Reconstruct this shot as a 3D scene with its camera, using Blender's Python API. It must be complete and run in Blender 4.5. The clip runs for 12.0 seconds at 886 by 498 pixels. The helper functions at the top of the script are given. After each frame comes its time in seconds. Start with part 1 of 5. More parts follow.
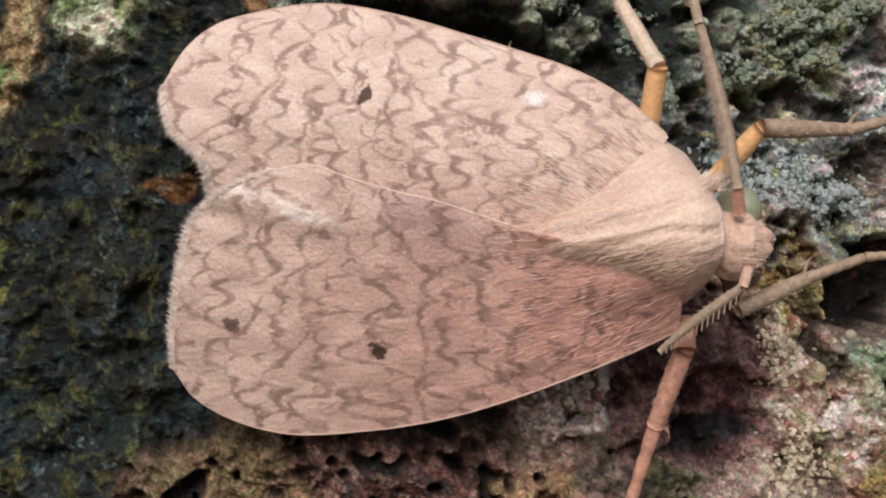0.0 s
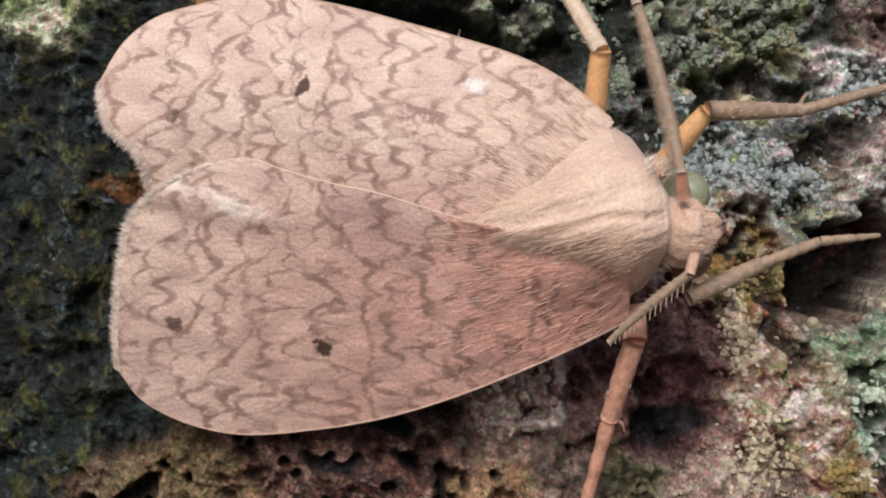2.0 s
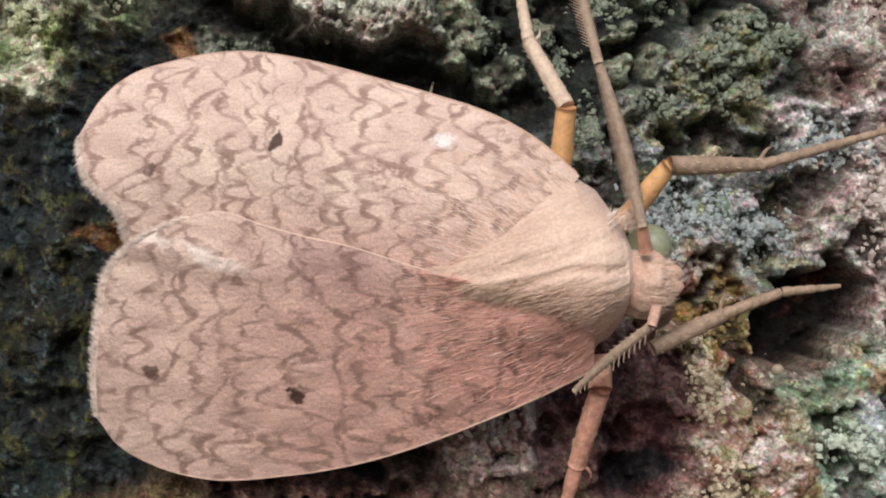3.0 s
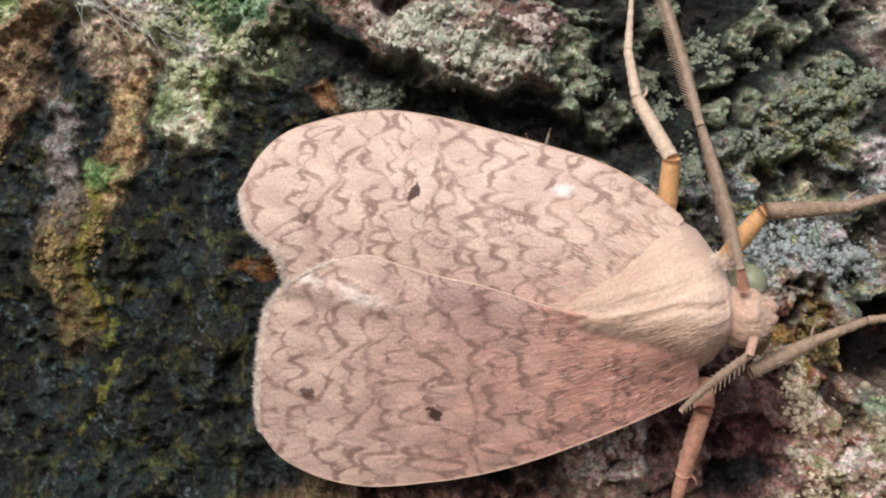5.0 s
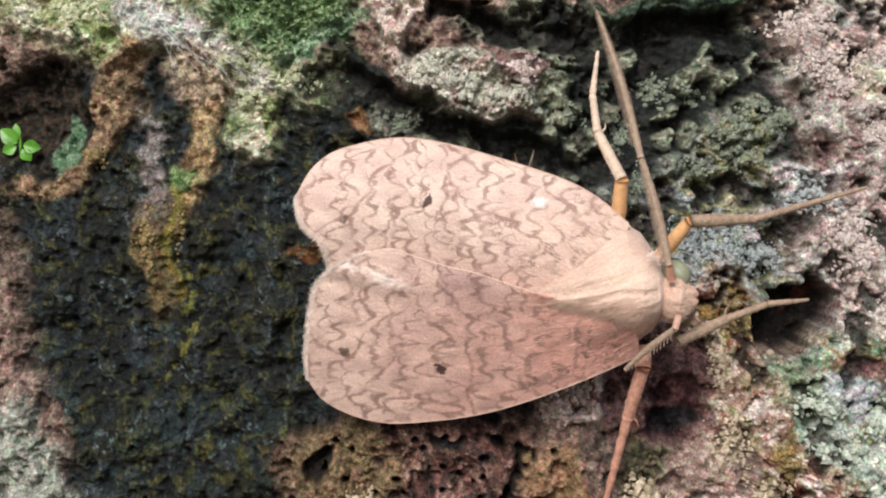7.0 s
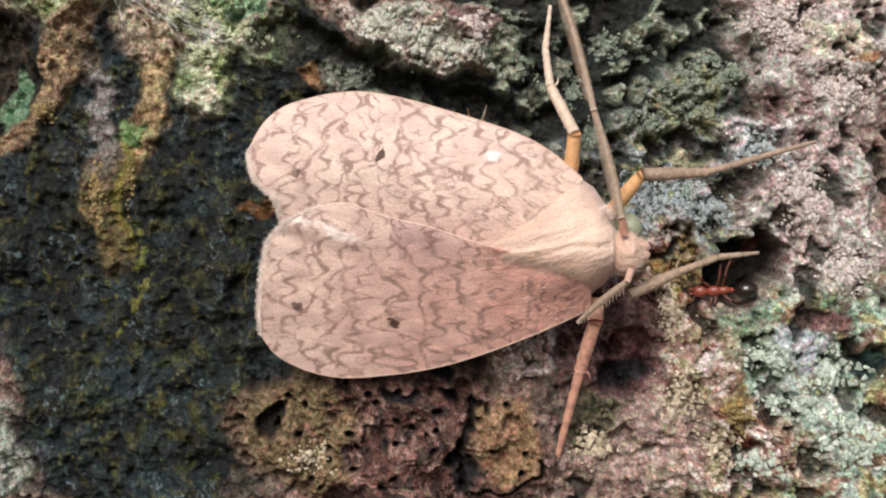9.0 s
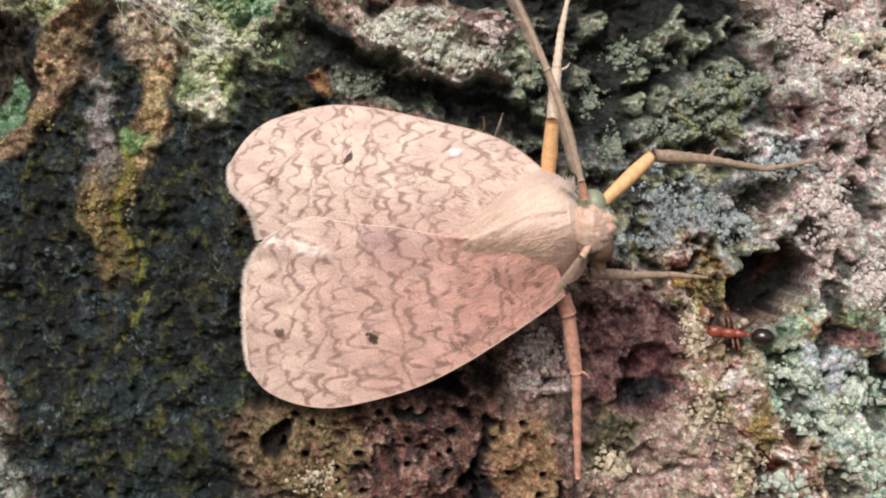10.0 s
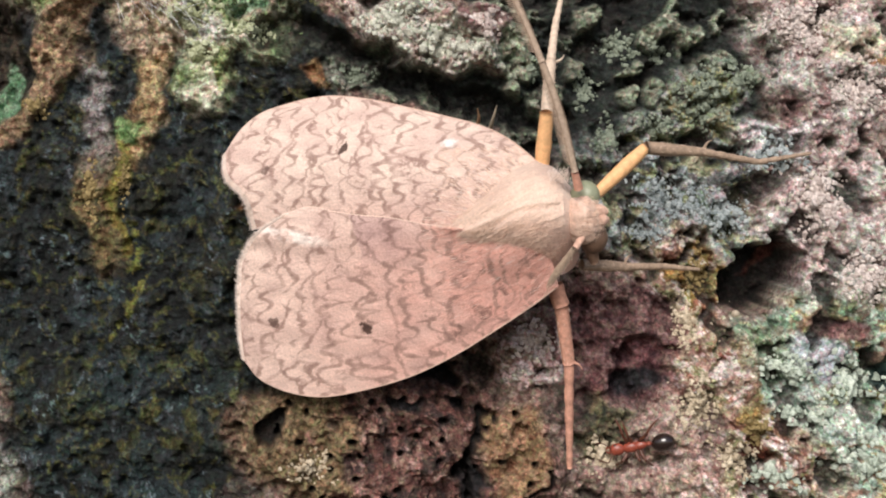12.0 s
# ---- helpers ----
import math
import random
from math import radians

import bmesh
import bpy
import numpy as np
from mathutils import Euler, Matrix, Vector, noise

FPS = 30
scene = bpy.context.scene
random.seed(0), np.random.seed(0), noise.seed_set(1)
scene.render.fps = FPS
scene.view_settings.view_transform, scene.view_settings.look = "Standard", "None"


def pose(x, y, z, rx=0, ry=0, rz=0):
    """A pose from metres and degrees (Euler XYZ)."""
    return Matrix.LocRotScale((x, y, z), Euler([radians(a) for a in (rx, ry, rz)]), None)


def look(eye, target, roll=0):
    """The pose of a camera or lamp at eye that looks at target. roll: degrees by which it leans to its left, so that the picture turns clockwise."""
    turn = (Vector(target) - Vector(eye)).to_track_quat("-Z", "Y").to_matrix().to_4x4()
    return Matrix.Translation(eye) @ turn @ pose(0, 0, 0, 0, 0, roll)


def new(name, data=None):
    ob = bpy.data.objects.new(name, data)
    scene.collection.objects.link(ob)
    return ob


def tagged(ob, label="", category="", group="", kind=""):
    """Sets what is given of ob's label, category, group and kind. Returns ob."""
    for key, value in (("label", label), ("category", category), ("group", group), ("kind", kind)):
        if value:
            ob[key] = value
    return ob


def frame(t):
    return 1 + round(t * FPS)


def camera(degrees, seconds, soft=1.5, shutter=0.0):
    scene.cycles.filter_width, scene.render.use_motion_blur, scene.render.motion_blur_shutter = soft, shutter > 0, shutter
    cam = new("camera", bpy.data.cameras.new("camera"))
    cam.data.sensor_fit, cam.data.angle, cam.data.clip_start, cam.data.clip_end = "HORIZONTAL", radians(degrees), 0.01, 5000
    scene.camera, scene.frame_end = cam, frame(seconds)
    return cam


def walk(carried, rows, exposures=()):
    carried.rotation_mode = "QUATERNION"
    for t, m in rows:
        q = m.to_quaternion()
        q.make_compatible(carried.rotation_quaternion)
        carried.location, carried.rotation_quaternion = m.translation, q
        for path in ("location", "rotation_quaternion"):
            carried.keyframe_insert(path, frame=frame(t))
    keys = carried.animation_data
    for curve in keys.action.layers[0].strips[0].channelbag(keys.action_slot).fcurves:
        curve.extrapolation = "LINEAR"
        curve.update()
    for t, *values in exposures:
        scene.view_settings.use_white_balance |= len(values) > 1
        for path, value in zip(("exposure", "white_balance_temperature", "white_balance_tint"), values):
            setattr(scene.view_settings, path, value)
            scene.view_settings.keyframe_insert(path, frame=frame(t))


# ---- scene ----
import itertools

cam = camera(33.56, 12.0, soft=2.0)
PATH = [
    (0, pose(-0.01442, -0.07394, -0.00095, 89.816, -1.160, -7.242)),
    (0.5, pose(-0.01321, -0.07358, -0.00054, 89.728, -1.011, -7.454)),
    (1, pose(-0.01280, -0.07304, 0.00091, 89.943, -0.832, -6.458)),
    (1.5, pose(-0.01171, -0.07322, 0.00076, 89.860, -0.508, -6.784)),
    (2, pose(-0.00940, -0.07284, -0.00154, 89.984, 0.030, -5.787)),
    (2.5, pose(-0.00880, -0.07303, -0.00134, 89.990, 0.035, -5.113)),
    (3, pose(-0.00762, -0.07483, 0.00002, 90.802, 0.051, -5.500)),
    (3.2, pose(-0.00782, -0.07564, 0.00304, 90.208, -0.205, -5.328)),
    (4.8, pose(-0.00967, -0.08370, 0.00541, 89.510, 1.275, -2.128)),
    (5, pose(-0.00977, -0.08504, 0.00479, 89.042, 0.806, -1.637)),
    (5.5, pose(-0.01174, -0.09271, 0.00838, 91.447, 0.784, -0.518)),
    (6, pose(-0.01100, -0.10263, 0.00731, 89.662, 0.334, -1.516)),
    (6.5, pose(-0.00960, -0.10968, 0.00822, 88.135, -0.090, -1.000)),
    (8.5, pose(-0.00957, -0.11581, 0.00725, 86.740, -0.021, -0.821)),
    (9, pose(-0.01015, -0.11330, 0.00696, 86.239, -0.095, -3.017)),
    (9.5, pose(-0.01359, -0.10863, 0.00464, 87.487, -0.615, -4.328)),
    (10, pose(-0.01387, -0.10889, 0.00518, 87.458, -0.469, -4.353)),
    (10.5, pose(-0.01346, -0.10922, 0.00519, 87.359, -0.393, -4.337)),
    (11, pose(-0.01357, -0.10948, 0.00552, 87.611, -0.458, -4.746)),
    (11.5, pose(-0.01365, -0.10972, 0.00521, 87.408, -0.541, -5.047)),
    (12, pose(-0.01417, -0.10952, 0.00501, 87.192, -0.806, -4.698)),
]
walk(cam, PATH, ((0, -0.17), (3.2, -0.16), (4.8, -0.12), (5.0, -0.07), (5.5, 0.04), (9.0, 0.13), (12, 0.15)))

# ---- sky and sun: soft daylight from above and in front of the rock ----
sky_world = bpy.data.worlds.new("sky")
scene.world = sky_world
sky_world.use_nodes = True
_nt = sky_world.node_tree
_sky = _nt.nodes.new("ShaderNodeTexSky")
_sky.sky_type = "NISHITA"
_sky.sun_disc = False
_sky.sun_elevation = radians(40)
_sky.sun_rotation = radians(200)
_sky.air_density = 1.0
_sky.dust_density = 3.0
_nt.links.new(_sky.outputs[0], _nt.nodes["Background"].inputs[0])
_nt.nodes["Background"].inputs[1].default_value = 0.11
sun = new("sun", bpy.data.lights.new("sun", "SUN"))
sun.data.energy = 2.7
sun.data.angle = radians(28)
sun.data.color = (1.0, 0.955, 0.925)
sun.matrix_world = look((-0.30, -1.0, 0.80), (0, 0, 0))

MM = 0.001


# ---- noise on arrays ----
def hash01(ix, iy, seed):
    h = (ix.astype(np.int64) * 374761393 + iy.astype(np.int64) * 668265263 + seed * 974634541) & 0xFFFFFFFF
    h = ((h ^ (h >> 13)) * 1274126177) & 0xFFFFFFFF
    h = ((h ^ (h >> 16)) * 2246822519) & 0xFFFFFFFF
    return ((h ^ (h >> 15)) & 0xFFFFFF) / float(0x1000000)


def perlin(x, y, seed=0):
    ix, iy = np.floor(x), np.floor(y)
    fx, fy = x - ix, y - iy
    sx, sy = fx * fx * fx * (fx * (fx * 6 - 15) + 10), fy * fy * fy * (fy * (fy * 6 - 15) + 10)

    def corner(a, b):
        ang = hash01(ix + a, iy + b, seed) * (2 * math.pi)
        return np.cos(ang) * (fx - a) + np.sin(ang) * (fy - b)

    top = corner(0, 0) * (1 - sx) + corner(1, 0) * sx
    low = corner(0, 1) * (1 - sx) + corner(1, 1) * sx
    return 1.5 * (top * (1 - sy) + low * sy)


def fbm(x, y, octaves, seed=0, gain=0.5):
    out, amp = np.zeros_like(x), 1.0
    for n in range(octaves):
        out += amp * perlin(x * 2 ** n + 7.3 * n, y * 2 ** n - 3.1 * n, seed + n)
        amp *= gain
    return out


def worley(x, y, seed=0):
    """Nearest and second-nearest distance to jittered points, and the nearest point's own random number."""
    ix, iy = np.floor(x), np.floor(y)
    f1, f2, rnd = np.full_like(x, 9.0), np.full_like(x, 9.0), np.zeros_like(x)
    for a, b in itertools.product((-1, 0, 1), repeat=2):
        px = ix + a + hash01(ix + a, iy + b, seed)
        py = iy + b + hash01(ix + a, iy + b, seed + 91)
        d = np.hypot(px - x, py - y)
        near = d < f1
        f2 = np.where(near, f1, np.minimum(f2, d))
        rnd = np.where(near, hash01(ix + a, iy + b, seed + 17), rnd)
        f1 = np.where(near, d, f1)
    return f1, f2, rnd


def step(a, b, v):
    t = np.clip((v - a) / (b - a), 0, 1)
    return t * t * (3 - 2 * t)


def along(x, z, pts, width):
    """1 on a polyline, falling to 0 at the width from it."""
    d = np.full_like(x, 1e9)
    for (ax, az), (bx, bz) in zip(pts, pts[1:]):
        t = np.clip(((x - ax) * (bx - ax) + (z - az) * (bz - az)) / ((bx - ax) ** 2 + (bz - az) ** 2), 0, 1)
        d = np.minimum(d, np.hypot(x - ax - t * (bx - ax), z - az - t * (bz - az)))
    return 1 - step(0.25 * width, width, d)


# ---- materials ----
def material(name, rough=0.8, color=None, attr="Col", grain=0.0, grain_scale=2000.0, bump=0.0, bump_scale=3000.0, spec=0.5, sheen=0.0, coat=0.0, metal=0.0, sss=0.0, granules=0.0):
    m = bpy.data.materials.new(name)
    m.use_nodes = True
    nt = m.node_tree
    b = nt.nodes["Principled BSDF"]
    b.inputs["Roughness"].default_value = rough
    b.inputs["Specular IOR Level"].default_value = spec
    b.inputs["Sheen Weight"].default_value = sheen
    b.inputs["Coat Weight"].default_value = coat
    b.inputs["Metallic"].default_value = metal
    if sss:
        b.inputs["Subsurface Weight"].default_value = sss
        b.inputs["Subsurface Scale"].default_value = 0.0006
    geo = nt.nodes.new("ShaderNodeTexCoord")
    if color is None:
        a = nt.nodes.new("ShaderNodeAttribute")
        a.attribute_name = attr
        src = a.outputs["Color"]
        nt.links.new(a.outputs["Alpha"], b.inputs["Roughness"])
    else:
        c = nt.nodes.new("ShaderNodeRGB")
        c.outputs[0].default_value = (*color, 1)
        src = c.outputs[0]
    if grain:
        no = nt.nodes.new("ShaderNodeTexNoise")
        no.inputs["Scale"].default_value = grain_scale
        no.inputs["Detail"].default_value = 5.0
        no.inputs["Roughness"].default_value = 0.7
        nt.links.new(geo.outputs["Object"], no.inputs["Vector"])
        ra = nt.nodes.new("ShaderNodeMapRange")
        ra.inputs["From Min"].default_value = 0.3
        ra.inputs["From Max"].default_value = 0.7
        ra.inputs["To Min"].default_value = 1 - grain
        ra.inputs["To Max"].default_value = 1 + grain
        nt.links.new(no.outputs["Fac"], ra.inputs["Value"])
        mu = nt.nodes.new("ShaderNodeVectorMath")
        mu.operation = "SCALE"
        nt.links.new(src, mu.inputs[0])
        nt.links.new(ra.outputs[0], mu.inputs["Scale"])
        src = mu.outputs[0]
    if granules:
        for size, low, high in ((granules, 0.74, 1.26), (granules * 2.1, 0.76, 1.28)):
            vo = nt.nodes.new("ShaderNodeTexVoronoi")
            vo.inputs["Scale"].default_value = size
            warp = nt.nodes.new("ShaderNodeTexNoise")
            warp.inputs["Scale"].default_value = size * 1.3
            wm = nt.nodes.new("ShaderNodeVectorMath")
            wm.operation = "MULTIPLY_ADD"
            wm.inputs[1].default_value = (0.7 / size,) * 3
            nt.links.new(geo.outputs["Object"], warp.inputs["Vector"])
            nt.links.new(warp.outputs["Color"], wm.inputs[0])
            nt.links.new(geo.outputs["Object"], wm.inputs[2])
            nt.links.new(wm.outputs[0], vo.inputs["Vector"])
            sep = nt.nodes.new("ShaderNodeSeparateColor")
            nt.links.new(vo.outputs["Color"], sep.inputs[0])
            ra = nt.nodes.new("ShaderNodeMapRange")
            ra.inputs["To Min"].default_value = low
            ra.inputs["To Max"].default_value = high
            nt.links.new(sep.outputs[0], ra.inputs["Value"])
            mu = nt.nodes.new("ShaderNodeVectorMath")
            mu.operation = "SCALE"
            nt.links.new(src, mu.inputs[0])
            nt.links.new(ra.outputs[0], mu.inputs["Scale"])
            tint = nt.nodes.new("ShaderNodeValToRGB")
            tint.color_ramp.interpolation = "CONSTANT"
            for at, shade in zip((0.16, 0.34, 0.56, 0.74, 0.88), ((0.86, 0.72, 0.74), (0.98, 1.10, 1.00), (1.10, 1.10, 1.16), (1.18, 1.04, 1.08), (1.20, 1.18, 1.16))):
                tint.color_ramp.elements.new(at).color = (*shade, 1)
            tint.color_ramp.elements[0].color = (0.82, 0.84, 0.86, 1)
            tint.color_ramp.elements[-1].color = (1.18, 1.20, 1.20, 1)
            nt.links.new(sep.outputs[1], tint.inputs[0])
            mt = nt.nodes.new("ShaderNodeVectorMath")
            mt.operation = "MULTIPLY"
            nt.links.new(mu.outputs[0], mt.inputs[0])
            nt.links.new(tint.outputs[0], mt.inputs[1])
            src = mt.outputs[0]
        bg = nt.nodes.new("ShaderNodeBump")
        bg.invert = True
        bg.inputs["Strength"].default_value = 0.45
        bg.inputs["Distance"].default_value = 0.0002
        nt.links.new(vo.outputs["Distance"], bg.inputs["Height"])
    nt.links.new(src, b.inputs["Base Color"])
    if bump:
        no = nt.nodes.new("ShaderNodeTexNoise")
        no.inputs["Scale"].default_value = bump_scale
        no.inputs["Detail"].default_value = 4.0
        nt.links.new(geo.outputs["Object"], no.inputs["Vector"])
        bu = nt.nodes.new("ShaderNodeBump")
        bu.inputs["Strength"].default_value = bump
        bu.inputs["Distance"].default_value = 0.00015
        nt.links.new(no.outputs["Fac"], bu.inputs["Height"])
        if granules:
            nt.links.new(bg.outputs["Normal"], bu.inputs["Normal"])
        nt.links.new(bu.outputs["Normal"], b.inputs["Normal"])
    return m


M_ROCK = material("lichen_covered_rock", grain=0.28, grain_scale=2600, bump=0.8, bump_scale=3500, spec=0.22, granules=2600)
M_SOIL = material("soil", 0.95, (0.06, 0.05, 0.035), grain=0.5, grain_scale=9, bump=0.5, bump_scale=40)
M_WING = material("wing_scales", grain=0.2, grain_scale=7000, bump=0.35, bump_scale=9000, spec=0.25, sheen=0.15)
M_FUZZ = material("body_scales", grain=0.2, grain_scale=5000, bump=0.5, bump_scale=6000, spec=0.2, sheen=0.3)
M_HAIR = material("pale_hair", 0.6, (0.76, 0.58, 0.46), grain=0.25, grain_scale=900, spec=0.3, sheen=0.3)
M_BUFF = material("buff_fur", 0.7, (0.78, 0.59, 0.47), grain=0.2, grain_scale=900, spec=0.2, sheen=0.3)
M_ROSE = material("rosy_fur", 0.7, (0.76, 0.45, 0.37), grain=0.25, grain_scale=900, spec=0.2, sheen=0.3)
M_FRINGE = material("wing_fringe", 0.6, (0.84, 0.72, 0.64), grain=0.2, grain_scale=900, spec=0.3)
M_RIM = material("wing_rim", 0.75, (0.56, 0.39, 0.31), grain=0.15, grain_scale=2500, spec=0.3)
M_ORANGE = material("orange_femur", 0.55, (0.80, 0.46, 0.22), grain=0.2, grain_scale=2200, bump=0.4, bump_scale=4000, spec=0.35)
M_CREAM = material("cream_leg", 0.6, (0.66, 0.52, 0.40), grain=0.25, grain_scale=2400, bump=0.5, bump_scale=4000, spec=0.3)
M_BROWNLEG = material("brown_leg", 0.6, (0.34, 0.245, 0.175), grain=0.35, grain_scale=2400, bump=0.5, bump_scale=4000, spec=0.3)
M_TANLEG = material("tan_leg", 0.6, (0.58, 0.30, 0.215), grain=0.3, grain_scale=2400, bump=0.5, bump_scale=4000, spec=0.3)
M_ANTENNA = material("antenna", 0.65, (0.40, 0.30, 0.225), grain=0.3, grain_scale=3000, bump=0.5, bump_scale=5000, spec=0.3)
M_PALP = material("pink_palp", 0.7, (0.60, 0.38, 0.29), grain=0.3, grain_scale=2600, bump=0.6, bump_scale=4000, spec=0.2, sheen=0.2)
M_EYE = material("olive_eye", 0.42, (0.27, 0.29, 0.19), grain=0.15, grain_scale=6000, bump=0.15, bump_scale=9000, spec=0.6)
M_DARKEYE = material("shaded_eye_and_mouthpart", 0.5, (0.15, 0.09, 0.06), grain=0.3, grain_scale=3000, spec=0.4)
M_ANT = material("ant_red", 0.35, (0.27, 0.06, 0.035), grain=0.25, grain_scale=3000, bump=0.2, bump_scale=6000, spec=0.6)
M_GASTER = material("ant_black", 0.16, (0.02, 0.012, 0.01), grain=0.3, grain_scale=3000, spec=0.7)
M_ANTLEG = material("ant_leg", 0.4, (0.10, 0.035, 0.02), grain=0.3, grain_scale=3000, spec=0.5)
M_LEAF = material("fresh_leaf", 0.4, (0.10, 0.30, 0.03), grain=0.35, grain_scale=1200, bump=0.3, bump_scale=1500, spec=0.5)
M_WOOD = material("bare_wood", 0.75, (0.36, 0.21, 0.11), grain=0.35, grain_scale=1500, bump=0.6, bump_scale=2500)
M_SILK = material("white_silk", 0.5, (0.75, 0.77, 0.78), spec=0.4)
M_BEAD = material("pale_grit", 0.5, (0.42, 0.35, 0.26), grain=0.2, grain_scale=2500, bump=0.3, bump_scale=4000)
M_MOSS = material("moss_green", 0.75, (0.25, 0.36, 0.16), grain=0.5, grain_scale=2500, bump=0.5, bump_scale=4000)


# ---- mesh helpers (millimetres in, metres out) ----
def mesh_of(name, verts, faces, mat, colors=None, smooth=True):
    """A mesh from an array of places in millimetres and an array of quads or a list of faces."""
    me = bpy.data.meshes.new(name)
    verts = np.asarray(verts, float) * MM
    if isinstance(faces, np.ndarray):
        n, k = faces.shape
        me.vertices.add(len(verts))
        me.vertices.foreach_set("co", verts.ravel())
        me.loops.add(n * k)
        me.loops.foreach_set("vertex_index", faces.ravel().astype(np.int32))
        me.polygons.add(n)
        me.polygons.foreach_set("loop_start", np.arange(0, n * k, k, dtype=np.int32))
        me.update(calc_edges=True)
    else:
        me.from_pydata(verts.tolist(), [], faces)
    me.validate()
    me.polygons.foreach_set("use_smooth", [smooth] * len(me.polygons))
    if colors is not None:
        att = me.color_attributes.new("Col", "FLOAT_COLOR", "POINT")
        att.data.foreach_set("color", np.asarray(colors, np.float32).ravel())
    me.materials.append(mat)
    return me


def grid_faces(nu, nv, wrap=False):
    """Quads of an nu x nv grid of points; wrap closes the second direction."""
    i = np.arange(nu * nv).reshape(nu, nv)
    j = np.roll(i, -1, 1) if wrap else i[:, 1:]
    k = i if wrap else i[:, :-1]
    return np.stack([k[:-1], k[1:], j[1:], j[:-1]], -1).reshape(-1, 4)


def part(name, me, parent, label=""):
    ob = new(name, me)
    ob.parent = parent
    if label:
        tagged(ob, label)
    return ob


def curve_at(pts, n):
    """n places evenly along a smooth curve through pts."""
    p = np.asarray(pts, float)
    q = np.vstack([2 * p[0] - p[1], p, 2 * p[-1] - p[-2]])
    out = []
    for i in range(1, len(q) - 2):
        t = np.linspace(0, 1, 24, endpoint=i == len(q) - 3)[:, None]
        a, b, c, d = q[i - 1], q[i], q[i + 1], q[i + 2]
        out.append(0.5 * (2 * b + (c - a) * t + (2 * a - 5 * b + 4 * c - d) * t ** 2 + (3 * b - a - 3 * c + d) * t ** 3))
    c = np.vstack(out)
    s = np.r_[0, np.cumsum(np.linalg.norm(np.diff(c, axis=0), axis=1))]
    w = np.linspace(0, s[-1], n)
    return np.stack([np.interp(w, s, c[:, k]) for k in range(p.shape[1])], 1)


def tube_arrays(pts, radii, n=14, seg=10, flat=1.0):
    """Verts and faces of a closed tube with the given radii along a smooth curve."""
    c = curve_at(pts, n)
    r = np.interp(np.linspace(0, 1, n), np.linspace(0, 1, len(radii)), radii)
    tan = np.gradient(c, axis=0)
    tan /= np.linalg.norm(tan, axis=1)[:, None]
    ref = np.array([0.13, -0.97, 0.2])
    s1 = np.cross(tan, ref)
    s1 /= np.linalg.norm(s1, axis=1)[:, None]
    s2 = np.cross(tan, s1)
    ang = np.linspace(0, 2 * math.pi, seg, endpoint=False)
    v = c[:, None] + r[:, None, None] * (np.cos(ang)[None, :, None] * s1[:, None] + flat * np.sin(ang)[None, :, None] * s2[:, None])
    faces = grid_faces(n, seg, True).tolist()
    verts = np.vstack([v.reshape(-1, 3), c[:1], c[-1:]])
    k = n * seg
    faces += [[(i + 1) % seg, i, k] for i in range(seg)]
    faces += [[k - seg + i, k - seg + (i + 1) % seg, k + 1] for i in range(seg)]
    return verts, faces


def tube(name, pts, radii, mat, n=14, seg=10, flat=1.0):
    v, f = tube_arrays(pts, radii, n, seg, flat)
    return mesh_of(name, v, f, mat)


def merged(pieces):
    verts, faces, k = [], [], 0
    for v, f in pieces:
        verts.append(v)
        faces += [[i + k for i in one] for one in f]
        k += len(v)
    return np.vstack(verts), faces


def ball_arrays(centre, radii, nu=18, nv=24, bump=0.0, seed=3):
    th, ph = np.linspace(0.02, math.pi - 0.02, nu), np.linspace(0, 2 * math.pi, nv, endpoint=False)
    a, b = np.meshgrid(th, ph, indexing="ij")
    d = np.stack([np.cos(a), np.sin(a) * np.cos(b), np.sin(a) * np.sin(b)], -1)
    r = 1 + bump * perlin(d[..., 0] * 2.1 + 3 * d[..., 2], d[..., 1] * 2.3 - 2 * d[..., 2], seed)
    v = np.asarray(centre) + d * np.asarray(radii) * r[..., None]
    f = grid_faces(nu, nv, True).tolist() + [list(range(nv))[::-1], list(range((nu - 1) * nv, nu * nv))]
    return v.reshape(-1, 3), f


def hairs(roots, ways, lengths, width, bend, rng):
    """Many thin tapering blades: three cross-lines of two points and a tip each."""
    n = len(roots)
    side = np.cross(ways, rng.normal(size=(n, 3)))
    side /= np.linalg.norm(side, axis=1)[:, None] + 1e-9
    l = lengths[:, None]
    mid = roots + ways * l * 0.5 + bend * l * 0.12
    tip = roots + ways * l + bend * l * 0.45
    w = width * rng.uniform(0.6, 1.3, (n, 1))
    v = np.stack([roots - side * w, roots + side * w, mid - side * w * 0.7, mid + side * w * 0.7, tip], 1).reshape(-1, 3)
    k = 5 * np.arange(n)[:, None]
    quads = (k + np.array([[0, 1, 3, 2]])).tolist()
    tris = (k + np.array([[2, 3, 4]])).tolist()
    return v, quads + tris


# ---- the rock face: relief and growths ----
def rock_base(x, z):
    """Depth of the bare, worn face without its growths, in millimetres (larger is deeper)."""
    cx, cz = np.clip(x, -70, 60), np.clip(z, -60, 60)
    return 10.5 - 0.2 * cx + 0.17 * cz - 0.03 * (x - cx) - 0.03 * (z - cz)


